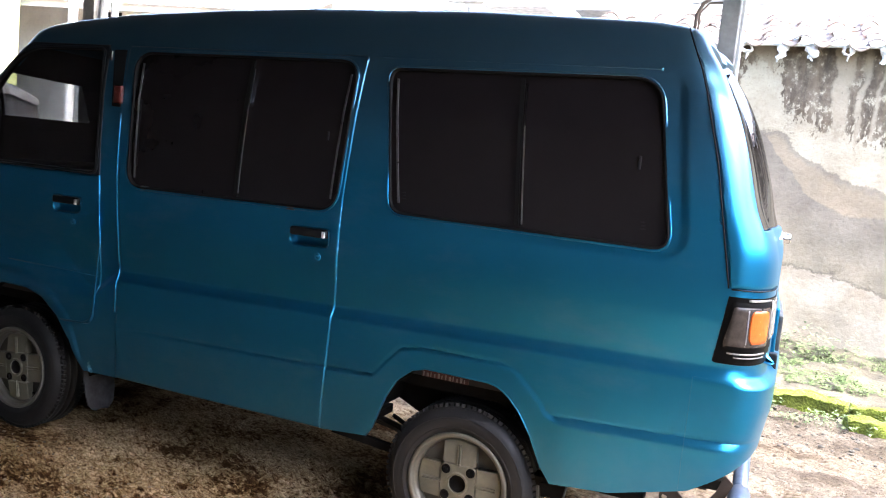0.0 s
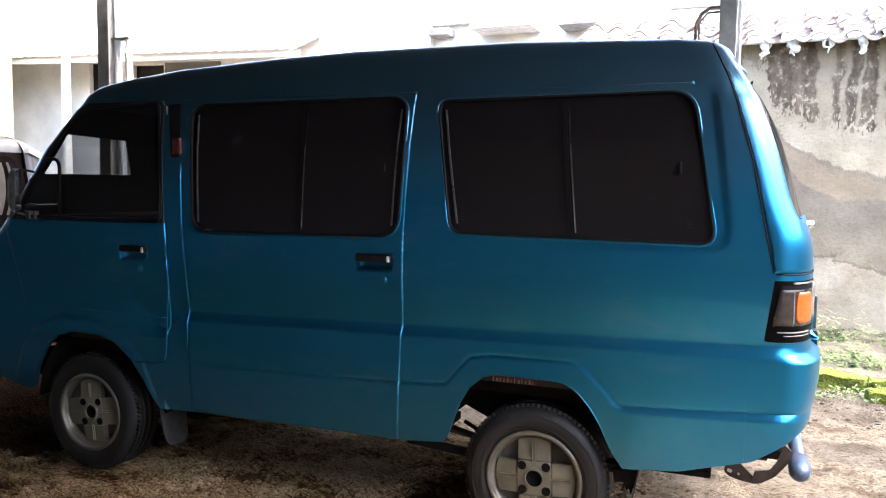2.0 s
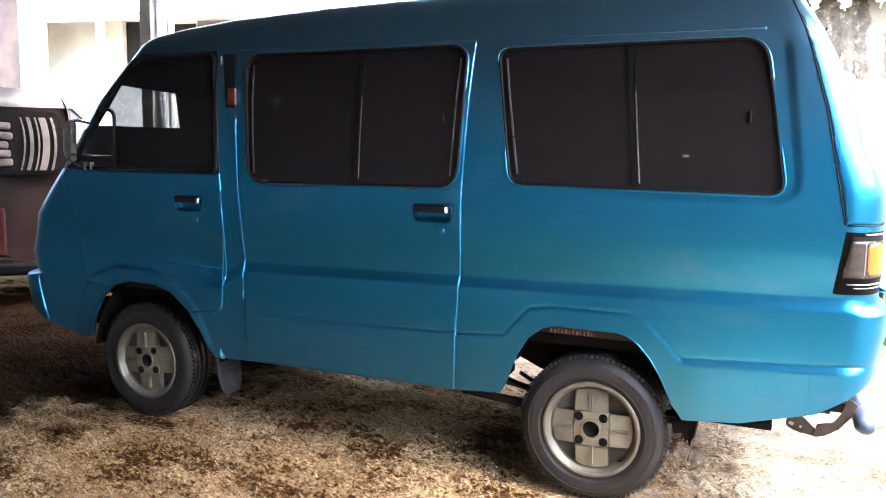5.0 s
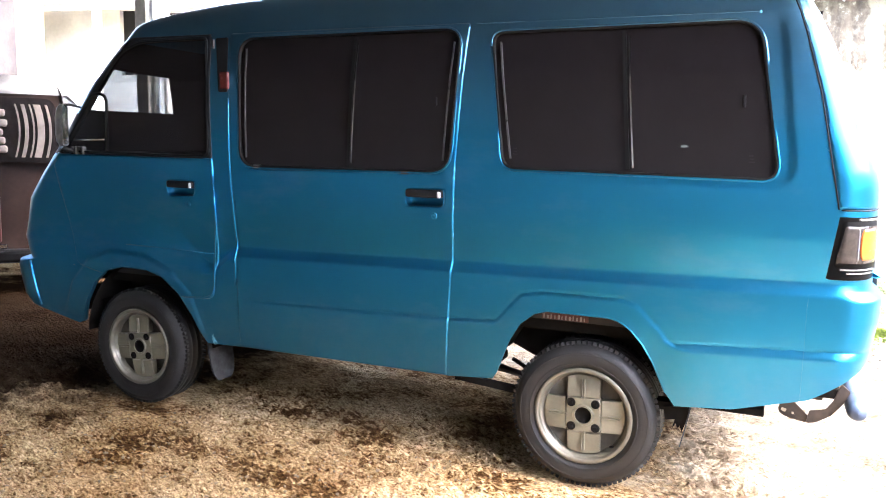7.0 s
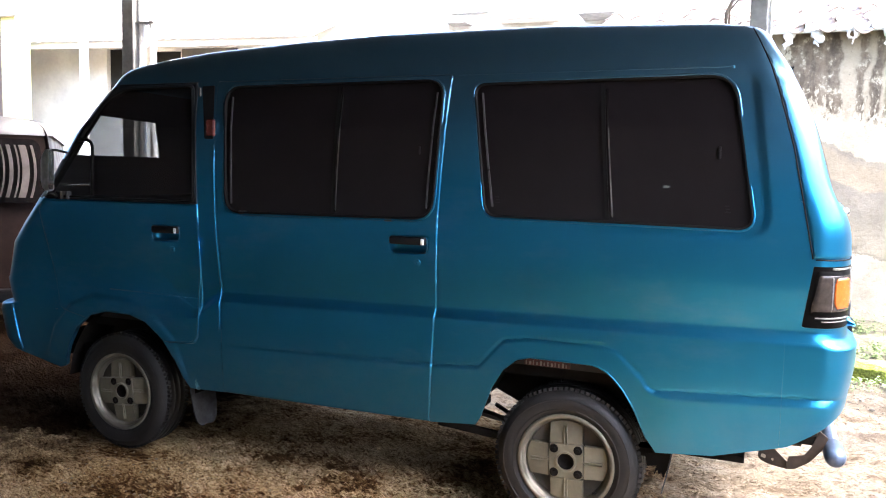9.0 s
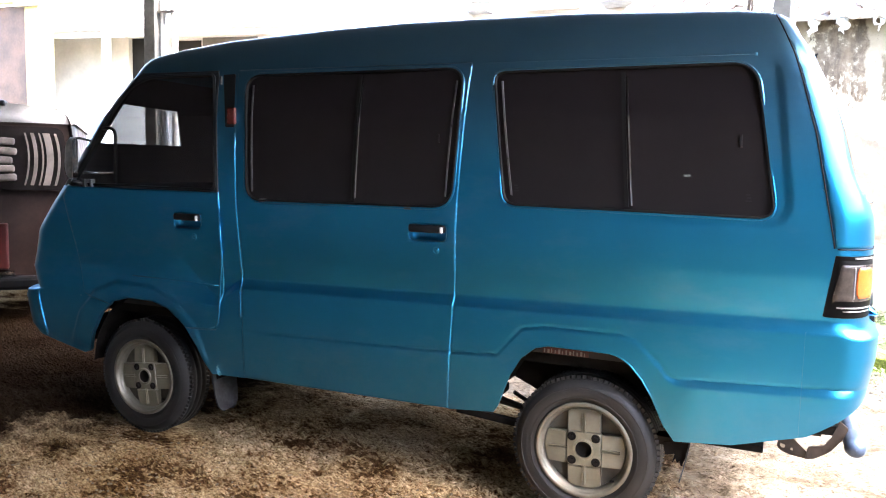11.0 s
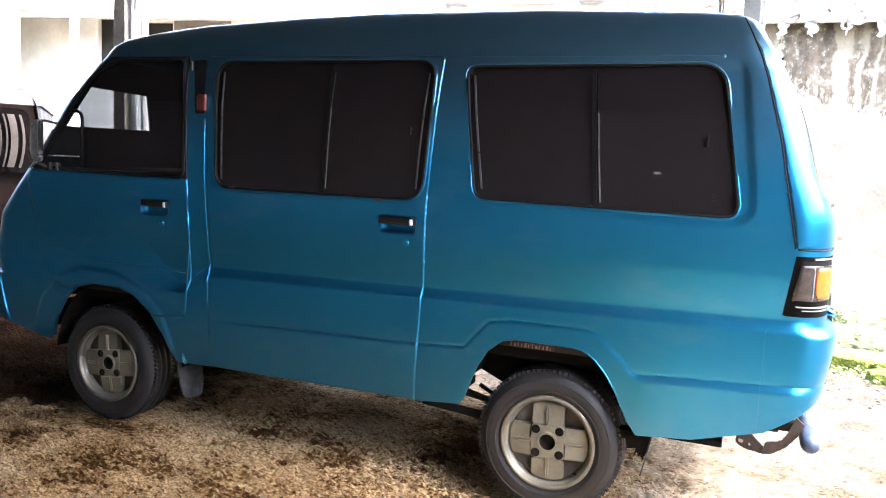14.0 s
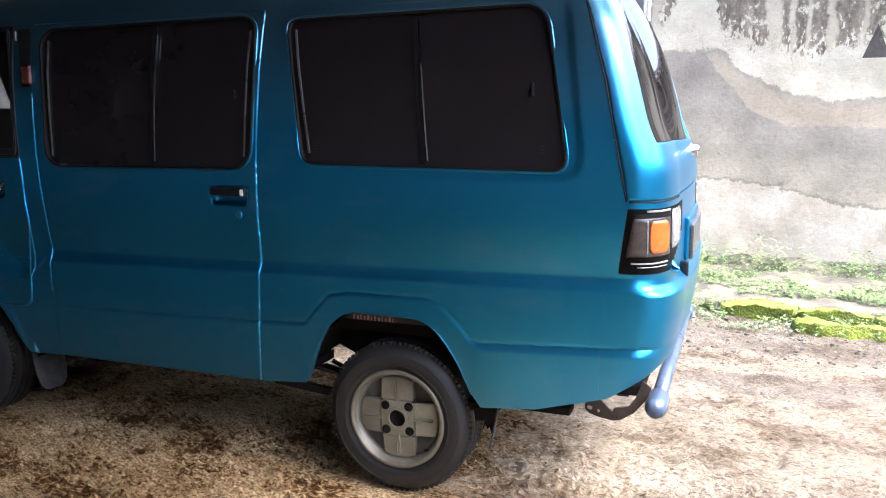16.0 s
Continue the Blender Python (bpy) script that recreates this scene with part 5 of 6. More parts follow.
# old plastered boundary wall, y = 5
def old_plaster():
    m, nt, b = principled("stained_plaster")
    co = nt.nodes.new("ShaderNodeTexCoord")
    sep = nt.nodes.new("ShaderNodeSeparateXYZ")
    nt.links.new(co.outputs["Object"], sep.inputs[0])

    def math_node(op, a, b2, c=None):
        n = nt.nodes.new("ShaderNodeMath")
        n.operation = op
        for k, v in enumerate((a, b2, c)):
            if v is None:
                continue
            if hasattr(v, "links"):
                nt.links.new(v, n.inputs[k])
            else:
                n.inputs[k].default_value = v
        return n.outputs[0]

    blot = noise_node(nt, 2.2, 8, 0.65)
    grain = noise_node(nt, 26.0, 6, 0.7)
    patchy = noise_node(nt, 11.0, 6, 0.7, (1, 1, 0.8), (2, 0, 5))
    streak = noise_node(nt, 7.0, 5, 0.6, (1, 1, 0.13))
    wob = noise_node(nt, 3.0, 5, 0.6, (1, 1, 1), (7, 0, 2))
    x = math_node("MULTIPLY_ADD", math_node("SUBTRACT", wob.outputs["Fac"], 0.5), 0.22, sep.outputs["X"])
    z = math_node("MULTIPLY_ADD", math_node("SUBTRACT", blot.outputs["Fac"], 0.5), 0.16, sep.outputs["Z"])
    zr = math_node("MULTIPLY_ADD", math_node("SUBTRACT", patchy.outputs["Fac"], 0.5), 0.16, z)

    def above(line, height, soft=0.02):
        """1 above a line drawn along the wall as (x, z) pairs, 0 below it."""
        r = ramp_node(nt, math_node("DIVIDE", math_node("ADD", x, 1.0), 8.0), [((a + 1) / 8, (c / 3,) * 3) for a, c in line])
        d = math_node("SUBTRACT", height, math_node("MULTIPLY", r.outputs[0], 3.0))
        m = nt.nodes.new("ShaderNodeMapRange")
        m.interpolation_type = "SMOOTHSTEP"
        m.inputs[1].default_value, m.inputs[2].default_value = -soft, soft
        nt.links.new(d, m.inputs[0])
        return m.outputs[0]

    def column(x0, half, z_low, soft=0.012):
        """A pale run of lime down the wall."""
        dx = math_node("ABSOLUTE", math_node("SUBTRACT", x, x0), 0.0)
        m = nt.nodes.new("ShaderNodeMapRange")
        m.inputs[1].default_value, m.inputs[2].default_value, m.inputs[3].default_value, m.inputs[4].default_value = half - soft, half + soft, 1.0, 0.0
        nt.links.new(dx, m.inputs[0])
        return math_node("MULTIPLY", m.outputs[0], math_node("GREATER_THAN", z, z_low))

    white = ramp_node(nt, blot.outputs["Fac"], [(0.3, (0.225, 0.186, 0.128)), (0.5, (0.312, 0.266, 0.188)), (0.7, (0.385, 0.336, 0.246))])
    tan = ramp_node(nt, blot.outputs["Fac"], [(0.3, (0.190, 0.148, 0.099)), (0.7, (0.272, 0.220, 0.152))])
    cement = ramp_node(nt, blot.outputs["Fac"], [(0.3, (0.130, 0.107, 0.079)), (0.7, (0.208, 0.176, 0.135))])
    pale_foot = ramp_node(nt, blot.outputs["Fac"], [(0.3, (0.25, 0.205, 0.145)), (0.5, (0.345, 0.295, 0.222)), (0.7, (0.42, 0.372, 0.295))])
    upper = [(-1.0, 1.95), (0.88, 1.90), (1.04, 1.73), (1.35, 1.54), (1.70, 1.46), (2.1, 1.50), (2.7, 1.62), (7.0, 1.50)]
    lower = [(-1.0, 1.92), (0.70, 1.90), (0.89, 1.68), (1.11, 1.385), (1.42, 1.25), (2.1, 1.25), (3.0, 1.32), (7.0, 1.22)]
    fade = [(-1.0, 1.20), (0.9, 1.15), (1.42, 0.95), (2.1, 0.92), (7.0, 0.9)]
    spall = [(-1.0, 0.86), (0.70, 0.80), (1.07, 0.757), (1.45, 0.71), (1.80, 0.58), (2.2, 0.577), (3.4, 0.70), (7.0, 0.6)]
    pale_cement = mix_node(nt, 0.55, cement.outputs[0], white.outputs[0])
    c = mix_node(nt, above(fade, z, 0.30), pale_cement, cement.outputs[0])
    c = mix_node(nt, above(lower, z, 0.012), c, tan.outputs[0])
    rim = math_node("MULTIPLY", above([(a, d - 0.05) for a, d in upper], zr, 0.04), 0.85)
    c = mix_node(nt, rim, c, cement.outputs[0])
    c = mix_node(nt, above(upper, zr, 0.012), c, white.outputs[0])
    edge = above(spall, zr, 0.010)
    crack = math_node("SUBTRACT", edge, above([(a, d + 0.022) for a, d in spall], zr, 0.012))
    c = mix_node(nt, edge, pale_foot.outputs[0], c)
    c = mix_node(nt, math_node("MULTIPLY", crack, 0.55), c, (0.10, 0.085, 0.06))
    # dark damp mould under the tiles, broken by flaking and by pale runs of lime
    mould_line = [(-1.0, 2.10), (0.40, 2.2), (0.50, 2.52), (0.74, 2.50), (0.82, 2.12), (1.02, 2.0), (1.6, 1.90), (1.9, 1.98), (2.3, 1.92), (7.0, 2.0)]
    heavy = above(mould_line, math_node("MULTIPLY_ADD", math_node("SUBTRACT", patchy.outputs["Fac"], 0.5), 0.60, math_node("ADD", z, 0.05)), 0.05)
    flakes = ramp_node(nt, patchy.outputs["Fac"], [(0.38, (0.08,) * 3), (0.44, (0.80,) * 3), (0.56, (1, 1, 1))])
    chips = noise_node(nt, 30.0, 4, 0.65, (1, 1, 0.45), (5, 0, 9))
    rot = above([(a, d + 0.13) for a, d in mould_line], z, 0.30)
    bare = ramp_node(nt, math_node("MULTIPLY_ADD", rot, 0.25, chips.outputs["Fac"]), [(0.50, (0.04,) * 3), (0.545, (1, 1, 1))])
    mould = math_node("MULTIPLY", math_node("MULTIPLY", heavy, flakes.outputs[0]), bare.outputs[0])
    runs = None
    for x0, half, low in ((1.255, 0.062, 1.6), (1.41, 0.022, 1.75), (1.545, 0.012, 1.9), (1.69, 0.026, 1.7), (1.93, 0.018, 1.8), (2.35, 0.05, 1.7), (2.62, 0.02, 1.8), (3.1, 0.06, 1.7), (0.62, 0.07, 1.95), (0.30, 0.04, 1.9)):
        col = column(x0, half, low)
        runs = col if runs is None else math_node("MAXIMUM", runs, col)
    mould = math_node("MULTIPLY", mould, math_node("SUBTRACT", 1.0, math_node("MULTIPLY", runs, 0.95)))
    c = mix_node(nt, math_node("MULTIPLY", math_node("MULTIPLY", runs, heavy), 0.75), c, tan.outputs[0])
    brown = ramp_node(nt, streak.outputs["Fac"], [(0.35, (0.022, 0.012, 0.006)), (0.5, (0.058, 0.038, 0.022)), (0.65, (0.125, 0.092, 0.058))])
    c = mix_node(nt, math_node("MULTIPLY", mould, 0.93), c, brown.outputs[0])
    # a dark pointed hole in the plaster
    wedge = math_node("SUBTRACT", math_node("MULTIPLY", math_node("SUBTRACT", 2.065, sep.outputs["Z"]), 0.38), math_node("ABSOLUTE", math_node("SUBTRACT", sep.outputs["X"], 2.034), 0.0))
    hole = math_node("MULTIPLY", math_node("GREATER_THAN", wedge, 0.0), math_node("GREATER_THAN", sep.outputs["Z"], 1.80))
    c = mix_node(nt, math_node("MULTIPLY", hole, 0.95), c, (0.022, 0.016, 0.012))
    # small dark scabs below the mould and along the spalled edge
    scab = ramp_node(nt, grain.outputs["Fac"], [(0.60, (0, 0, 0)), (0.66, (0.8, 0.8, 0.8))])
    zone = math_node("ADD", above([(a, d - 0.22) for a, d in mould_line], z, 0.15), math_node("MULTIPLY", math_node("SUBTRACT", above([(a, d - 0.06) for a, d in spall], z, 0.05), above([(a, d + 0.12) for a, d in spall], z, 0.08)), 0.8))
    zone.node.use_clamp = True
    c = mix_node(nt, math_node("MULTIPLY", scab.outputs[0], math_node("MULTIPLY", zone, 0.8)), c, (0.075, 0.06, 0.045))
    tiny = ramp_node(nt, grain.outputs["Fac"], [(0.3, (0.82, 0.81, 0.80)), (0.5, (1, 1, 1))])
    nt.links.new(mix_node(nt, 1.0, c, tiny.outputs[0], "MULTIPLY"), b.inputs["Base Color"])
    b.inputs["Roughness"].default_value = 0.93
    bump_node(nt, b, mix_node(nt, 0.5, grain.outputs["Fac"], blot.outputs["Fac"]), 0.6, 0.02)
    return m


PLASTER = old_plaster()


def wall_sheet(name, x0, x1, y, z0, z1, thick, material, label, rough=0.012, cell=0.06):
    """An upright plastered wall with a slightly uneven face."""
    bm = bmesh.new()
    nx, nz = max(1, int((x1 - x0) / cell)), max(1, int((z1 - z0) / cell))
    grid = [[bm.verts.new((x0 + (x1 - x0) * i / nx, y + rough * noise.fractal(Vector((x0 + (x1 - x0) * i / nx, y, z0 + (z1 - z0) * j / nz)) * 2.2, 0.9, 2.1, 4), z0 + (z1 - z0) * j / nz)) for i in range(nx + 1)] for j in range(nz + 1)]
    for a, b in zip(grid, grid[1:]):
        for i in range(nx):
            bm.faces.new((a[i], a[i + 1], b[i + 1], b[i]))
    back = [bm.verts.new(p) for p in ((x0, y + thick, z0), (x1, y + thick, z0), (x1, y + thick, z1), (x0, y + thick, z1))]
    bm.faces.new(back[::-1])
    bm.faces.new([r[0] for r in grid] + [back[3], back[0]])
    bm.faces.new([r[-1] for r in grid[::-1]] + [back[1], back[2]])
    bm.faces.new(grid[-1] + [back[2], back[3]])
    ob = part(name, bm, material, None, "", True)
    ob.data.set_sharp_from_angle(angle=radians(40))
    return tagged(ob, label, "wall", "", "structure")


wall_north = wall_sheet("wall_north", -0.9, 6.5, 5.0, -0.1, 2.64, 0.18, PLASTER, "old plastered boundary wall stained with dark mould", 0.018, 0.045)

# tile coping on the wall
CLAY = surface("weathered_clay", (0.40, 0.32, 0.27), 0.85, 0, 0.45, 5, 40, 0.3)
MORTAR = surface("lime_mortar", (0.74, 0.71, 0.66), 0.92, 0, 0.25, 12, 60, 0.5)


def tile_mesh(w=0.262, l=0.30, t=0.016):
    """One S-shaped roof tile, sloping up and away."""
    bm = bmesh.new()
    n, m = 14, 3
    top, bot = [], []
    for j in range(m + 1):
        ra, rb = [], []
        for i in range(n + 1):
            f = i / n
            zc = 0.036 * math.sin(2 * math.pi * f) + (0.012 if f < 0.5 else 0.0)
            ra.append(bm.verts.new((w * 1.12 * (f - 0.5), l * j / m, zc)))
            rb.append(bm.verts.new((w * 1.12 * (f - 0.5), l * j / m, zc - t)))
        top.append(ra)
        bot.append(rb)
    for j in range(m):
        for i in range(n):
            bm.faces.new((top[j][i], top[j][i + 1], top[j + 1][i + 1], top[j + 1][i]))
            bm.faces.new((bot[j][i], bot[j + 1][i], bot[j + 1][i + 1], bot[j][i + 1]))
    for i in range(n):
        bm.faces.new((top[0][i], bot[0][i], bot[0][i + 1], top[0][i + 1]))
        bm.faces.new((top[m][i], top[m][i + 1], bot[m][i + 1], bot[m][i]))
    for j in range(m):
        bm.faces.new((top[j][0], top[j + 1][0], bot[j + 1][0], bot[j][0]))
        bm.faces.new((top[j][n], bot[j][n], bot[j + 1][n], top[j + 1][n]))
    me = bpy.data.meshes.new("roof_tile")
    bm.to_mesh(me)
    bm.free()
    me.materials.append(CLAY)
    smooth(me)
    return me


TILE = tile_mesh()
coping = part("wall_coping", boxes((-0.9, 6.5, 5.19, 6.2, 2.565, 2.63), (-0.9, 6.5, 4.865, 4.90, 2.612, 2.630), bevel=0.004), MORTAR)
tagged(coping, "weathered clay roof tiles along the top of the wall", "roof", "", "structure")
rnd = random.Random(11)
for row in range(5):
    for col in range(28):
        x = -0.85 + col * 0.262 + rnd.uniform(-0.012, 0.012)
        t = new("roof_tile", TILE)
        t.parent = coping
        t.matrix_world = pose(x, 4.80 + row * 0.235 + rnd.uniform(-0.02, 0.02), 2.635 + row * 0.092 + rnd.uniform(-0.008, 0.012), 17 + rnd.uniform(-3, 3), rnd.uniform(-4, 4), rnd.uniform(-4, 4))
for k in range(27):
    # mortar plugs in the tile ends: lumps with drips, and some open rings
    x = -0.84 + k * 0.2620 + rnd.uniform(-0.02, 0.02)
    bm = bmesh.new()
    if k % 3 == 2:
        ringp = [Vector((x + 0.034 * math.cos(a), 4.86, 2.590 + 0.036 * math.sin(a))) for a in np.linspace(0, 2 * math.pi, 15)]
        tube(bm, ringp, [0.013 + rnd.uniform(-0.003, 0.004) for _ in ringp], 8)
        rod(bm, (x + 0.004, 4.86, 2.555), (x + 0.010, 4.865, 2.50), 0.010, 8, 0.004)
    else:
        drip = rnd.uniform(0.06, 0.13)
        for q in range(6):
            bmesh.ops.create_icosphere(bm, subdivisions=2, radius=0.046 - 0.006 * q + rnd.uniform(-0.005, 0.005), matrix=Matrix.Translation((x + rnd.uniform(-0.02, 0.02), 4.87 + rnd.uniform(-0.01, 0.01), 2.600 - drip * q / 5)) @ Matrix.Diagonal((rnd.uniform(0.7, 1.2), 0.6, rnd.uniform(0.7, 1.1), 1)))
    for v in bm.verts:
        v.co += Vector((noise.noise(v.co * 24), noise.noise(v.co * 24 + Vector((5, 0, 0))), noise.noise(v.co * 24 + Vector((0, 5, 0))))) * 0.022
    part("mortar_lump", bm, MORTAR, coping, "", True)

# mossy kerb along the foot of the wall
def moss_material():
    m, nt, b = principled("moss")
    n1, n2 = noise_node(nt, 5.0, 6), noise_node(nt, 70.0, 4)
    c1 = ramp_node(nt, n1.outputs["Fac"], [(0.3, (0.085, 0.10, 0.02)), (0.5, (0.16, 0.20, 0.028)), (0.7, (0.24, 0.29, 0.045))])
    c2 = ramp_node(nt, n2.outputs["Fac"], [(0.3, (0.5, 0.5, 0.4)), (0.7, (1.15, 1.15, 1.0))])
    nt.links.new(mix_node(nt, 1.0, c1.outputs[0], c2.outputs[0], "MULTIPLY"), b.inputs["Base Color"])
    b.inputs["Roughness"].default_value = 1.0
    bump_node(nt, b, n2.outputs["Fac"], 1.0, 0.02)
    return m


MOSS = moss_material()


def kerb_block(x0, x1, y0, y1, h, seed):
    bm = bmesh.new()
    box(bm, x0, x1, y0, y1, -0.03, h)
    bmesh.ops.subdivide_edges(bm, edges=bm.edges[:], cuts=13, use_grid_fill=True)
    for v in bm.verts:
        p = v.co * 5 + Vector((seed, 0, 0))
        v.co += Vector((noise.noise(p), noise.noise(p + Vector((9, 0, 0))), 0.8 * noise.noise(p + Vector((0, 9, 0))))) * 0.05
        if v.co.z > h * 0.6:
            v.co.z += 0.022 * noise.noise(v.co * 22) + 0.012 * noise.noise(v.co * 55)
    return bm


k = 0
for x0, x1, y0, y1, h, m in ((0.30, 0.92, 3.24, 3.36, 0.04, MOSS), (1.00, 1.46, 3.10, 3.24, 0.085, MOSS), (1.49, 1.86, 3.06, 3.20, 0.075, MOSS), (1.42, 1.93, 2.78, 2.93, 0.058, MOSS), (1.90, 2.45, 3.02, 3.17, 0.075, MOSS), (2.05, 2.72, 2.72, 2.88, 0.05, MOSS), (2.50, 3.4, 3.02, 3.22, 0.085, MOSS), (3.45, 4.6, 3.0, 3.2, 0.08, MOSS)):
    k += 1
    ob = part("kerb_stone", kerb_block(x0, x1, y0, y1, h, k * 3.1), m, None, "", True)
    tagged(ob, "low kerb block covered in bright green moss", "kerb", "mossy kerb")
bank = bmesh.new()
nx, ny = 90, 22
g = []
for j in range(ny + 1):
    y = 3.14 + 1.86 * j / ny
    g.append([bank.verts.new((-0.9 + 7.0 * i / nx, y, -0.02 + 0.075 * step(0, 0.12, j / ny) + 0.05 * noise.fractal(Vector((-0.9 + 7.0 * i / nx, y, 3)) * 3, 0.9, 2, 4) + 0.05 * j / ny)) for i in range(nx + 1)])
for a, b in zip(g, g[1:]):
    for i in range(nx):
        bank.faces.new((a[i], a[i + 1], b[i + 1], b[i]))
SOIL = surface("weedy_soil", (0.105, 0.092, 0.062), 0.95, 0, 0.6, 5, 35, 0.6, 0.02)
tagged(part("soil_bank", bank, SOIL, None, "", True), "weedy soil bank between kerb and wall", "bank", "", "structure")

# weeds

def leaf_material(name, c):
    m, nt, b = principled(name)
    info = nt.nodes.new("ShaderNodeNewGeometry")
    r = ramp_node(nt, info.outputs["Random Per Island"], [(0.0, tuple(v * 0.55 for v in c)), (0.6, c), (1.0, tuple(min(1, v * 1.5) for v in c))])
    nt.links.new(r.outputs[0], b.inputs["Base Color"])
    b.inputs["Roughness"].default_value = 0.6
    b.inputs["Subsurface Weight"].default_value = 0.0
    b.inputs["Transmission Weight"].default_value = 0.0
    return m


LEAF = leaf_material("weed_leaf", (0.12, 0.175, 0.06))


def weeds(name, label, count, area, height, seed, ground_z):
    rnd = random.Random(seed)
    verts, faces = [], []
    for _ in range(count):
        x, y = rnd.uniform(area[0], area[1]), rnd.uniform(area[2], area[3])
        if noise.noise(Vector((x * 2.6, y * 2.8, seed))) < -0.16:
            continue
        h = height * rnd.uniform(0.25, 1.0)
        for _l in range(rnd.randint(4, 9)):
            a, up = rnd.uniform(0, 2 * math.pi), rnd.uniform(0.2, 1.0)
            s = rnd.uniform(0.008, 0.021) * (0.7 + height * 2)
            c = Vector((x + math.cos(a) * s * 1.2, y + math.sin(a) * s * 1.2, ground_z + h * up))
            d = Vector((math.cos(a), math.sin(a), rnd.uniform(-0.5, 0.5))).normalized()
            w = d.cross(Vector((0, 0, 1))).normalized()
            o = len(verts)
            verts += [c - d * s, c + w * s * 0.5, c + d * s, c - w * s * 0.5 + Vector((0, 0, s * 0.15))]
            faces += [(o, o + 1, o + 2), (o, o + 2, o + 3)]
        o = len(verts)
        verts += [Vector((x - 0.002, y, ground_z - 0.03)), Vector((x + 0.002, y, ground_z - 0.03)), Vector((x, y + 0.01, ground_z + h * 0.55))]
        faces.append((o, o + 1, o + 2))
    me = bpy.data.meshes.new(name)
    me.from_pydata([tuple(v) for v in verts], [], faces)
    me.materials.append(LEAF)
    return tagged(new(name, me), label, "weeds", "", "stuff")


weeds("weeds", "low small-leaved weeds at the foot of the wall", 8000, (-0.2, 4.6, 3.2, 4.95), 0.075, 2, 0.055)
weeds("taller_weeds", "taller leafy weeds against the wall", 420, (0.7, 3.6, 4.3, 4.95), 0.26, 7, 0.07)
weeds("kerb_weeds", "small weeds growing out of the kerb", 1100, (0.1, 4.0, 2.72, 3.3), 0.06, 9, 0.01)

# carport: posts, roof, and added back and side walls out of view
GREY_POST = surface("grey_concrete_post", (0.33, 0.32, 0.30), 0.85, 0, 0.3, 8, 40, 0.3)
WHITE_PIPE = surface("white_pipe", (0.80, 0.80, 0.78), 0.35, 0, 0.1)
WHITEWASH = surface("whitewash", (0.78, 0.77, 0.73), 0.9, 0, 0.15, 2, 20, 0.2)
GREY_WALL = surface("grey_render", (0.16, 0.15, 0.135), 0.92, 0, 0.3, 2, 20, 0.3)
# paler copy of the grey render, to brighten what the van reflects
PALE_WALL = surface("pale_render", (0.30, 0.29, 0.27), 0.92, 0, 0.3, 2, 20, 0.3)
YELLOW = surface("yellow_green_paint", (0.62, 0.66, 0.30), 0.6, 0, 0.2, 4, 40, 0.1)
BROWN = surface("brown_boards", (0.085, 0.058, 0.045), 0.75, 0, 0.4, 3, 30, 0.2)
SHEET = surface("roof_sheet", (0.020, 0.019, 0.018), 0.7, 0.1, 0.3, 2, 30, 0.1)

post = part("carport_post", boxes((0.50, 0.585, 1.68, 1.78, -0.05, 2.82), bevel=0.006), GREY_POST)
tagged(post, "grey concrete carport post with a thin pipe", "post", "carport posts")
bm = bmesh.new()
rod(bm, (0.600, 1.72, 0), (0.600, 1.72, 2.82), 0.011, 10)
part("conduit", bm, WHITE_PIPE, post, "thin pale conduit")
bm = bmesh.new()
tube(bm, [(0.50, 1.70, 2.26), (0.45, 1.70, 2.262), (0.41, 1.70, 2.235), (0.385, 1.70, 2.18), (0.38, 1.70, 2.10), (0.385, 1.70, 1.95)], 0.010, 8)
tube(bm, [(0.50, 1.70, 2.24), (0.44, 1.71, 2.24), (0.40, 1.70, 2.19), (0.40, 1.69, 2.10)], 0.006, 8)
part("cable_loop", bm, surface("old_cable", (0.26, 0.20, 0.16), 0.8), post, "drooping brown cable")

post2 = part("carport_post", boxes((-3.92, -3.81, 1.92, 2.05, -0.05, 2.85), bevel=0.006), GREY_POST)
tagged(post2, "grey concrete carport post beside two white pipes", "post", "carport posts")
for x, m, r in ((-3.775, WHITE_PIPE, 0.026), (-3.675, WHITE_PIPE, 0.026)):
    bm = bmesh.new()
    rod(bm, (x, 1.98, 0), (x, 1.98, 2.85), r, 12)
    part("downpipe", bm, m, post2, "slim upright pipe", True)
part("pipe_clip", boxes((-3.82, -3.645, 1.945, 2.015, 2.385, 2.40), bevel=0.002), GREY_POST, post2)

bm = bmesh.new()
nx = 160
g = []
for y, z in ((-4.4, 3.12), (-1.5, 3.0), (1.86, 2.86)):
    g.append([bm.verts.new((-7.2 + 9.3 * i / nx, y, z + 0.018 * math.sin(i * 2.1))) for i in range(nx + 1)])
for a, b in zip(g, g[1:]):
    for i in range(nx):
        bm.faces.new((a[i], a[i + 1], b[i + 1], b[i]))
roof = part("ceiling", bm, SHEET, None, "", True)
sol = roof.modifiers.new("thickness", "SOLIDIFY")
sol.thickness = 0.012
tagged(roof, "grey corrugated carport roof sheets", "roof", "", "structure")
beam = part("roof_beam", boxes((-7.2, 2.1, 1.70, 1.78, 2.72, 2.82), (-7.2, 2.1, -1.6, -1.52, 2.86, 2.96)), STEEL_DARK)
tagged(beam, "dark steel beam under the carport roof", "beam", "", "structure")

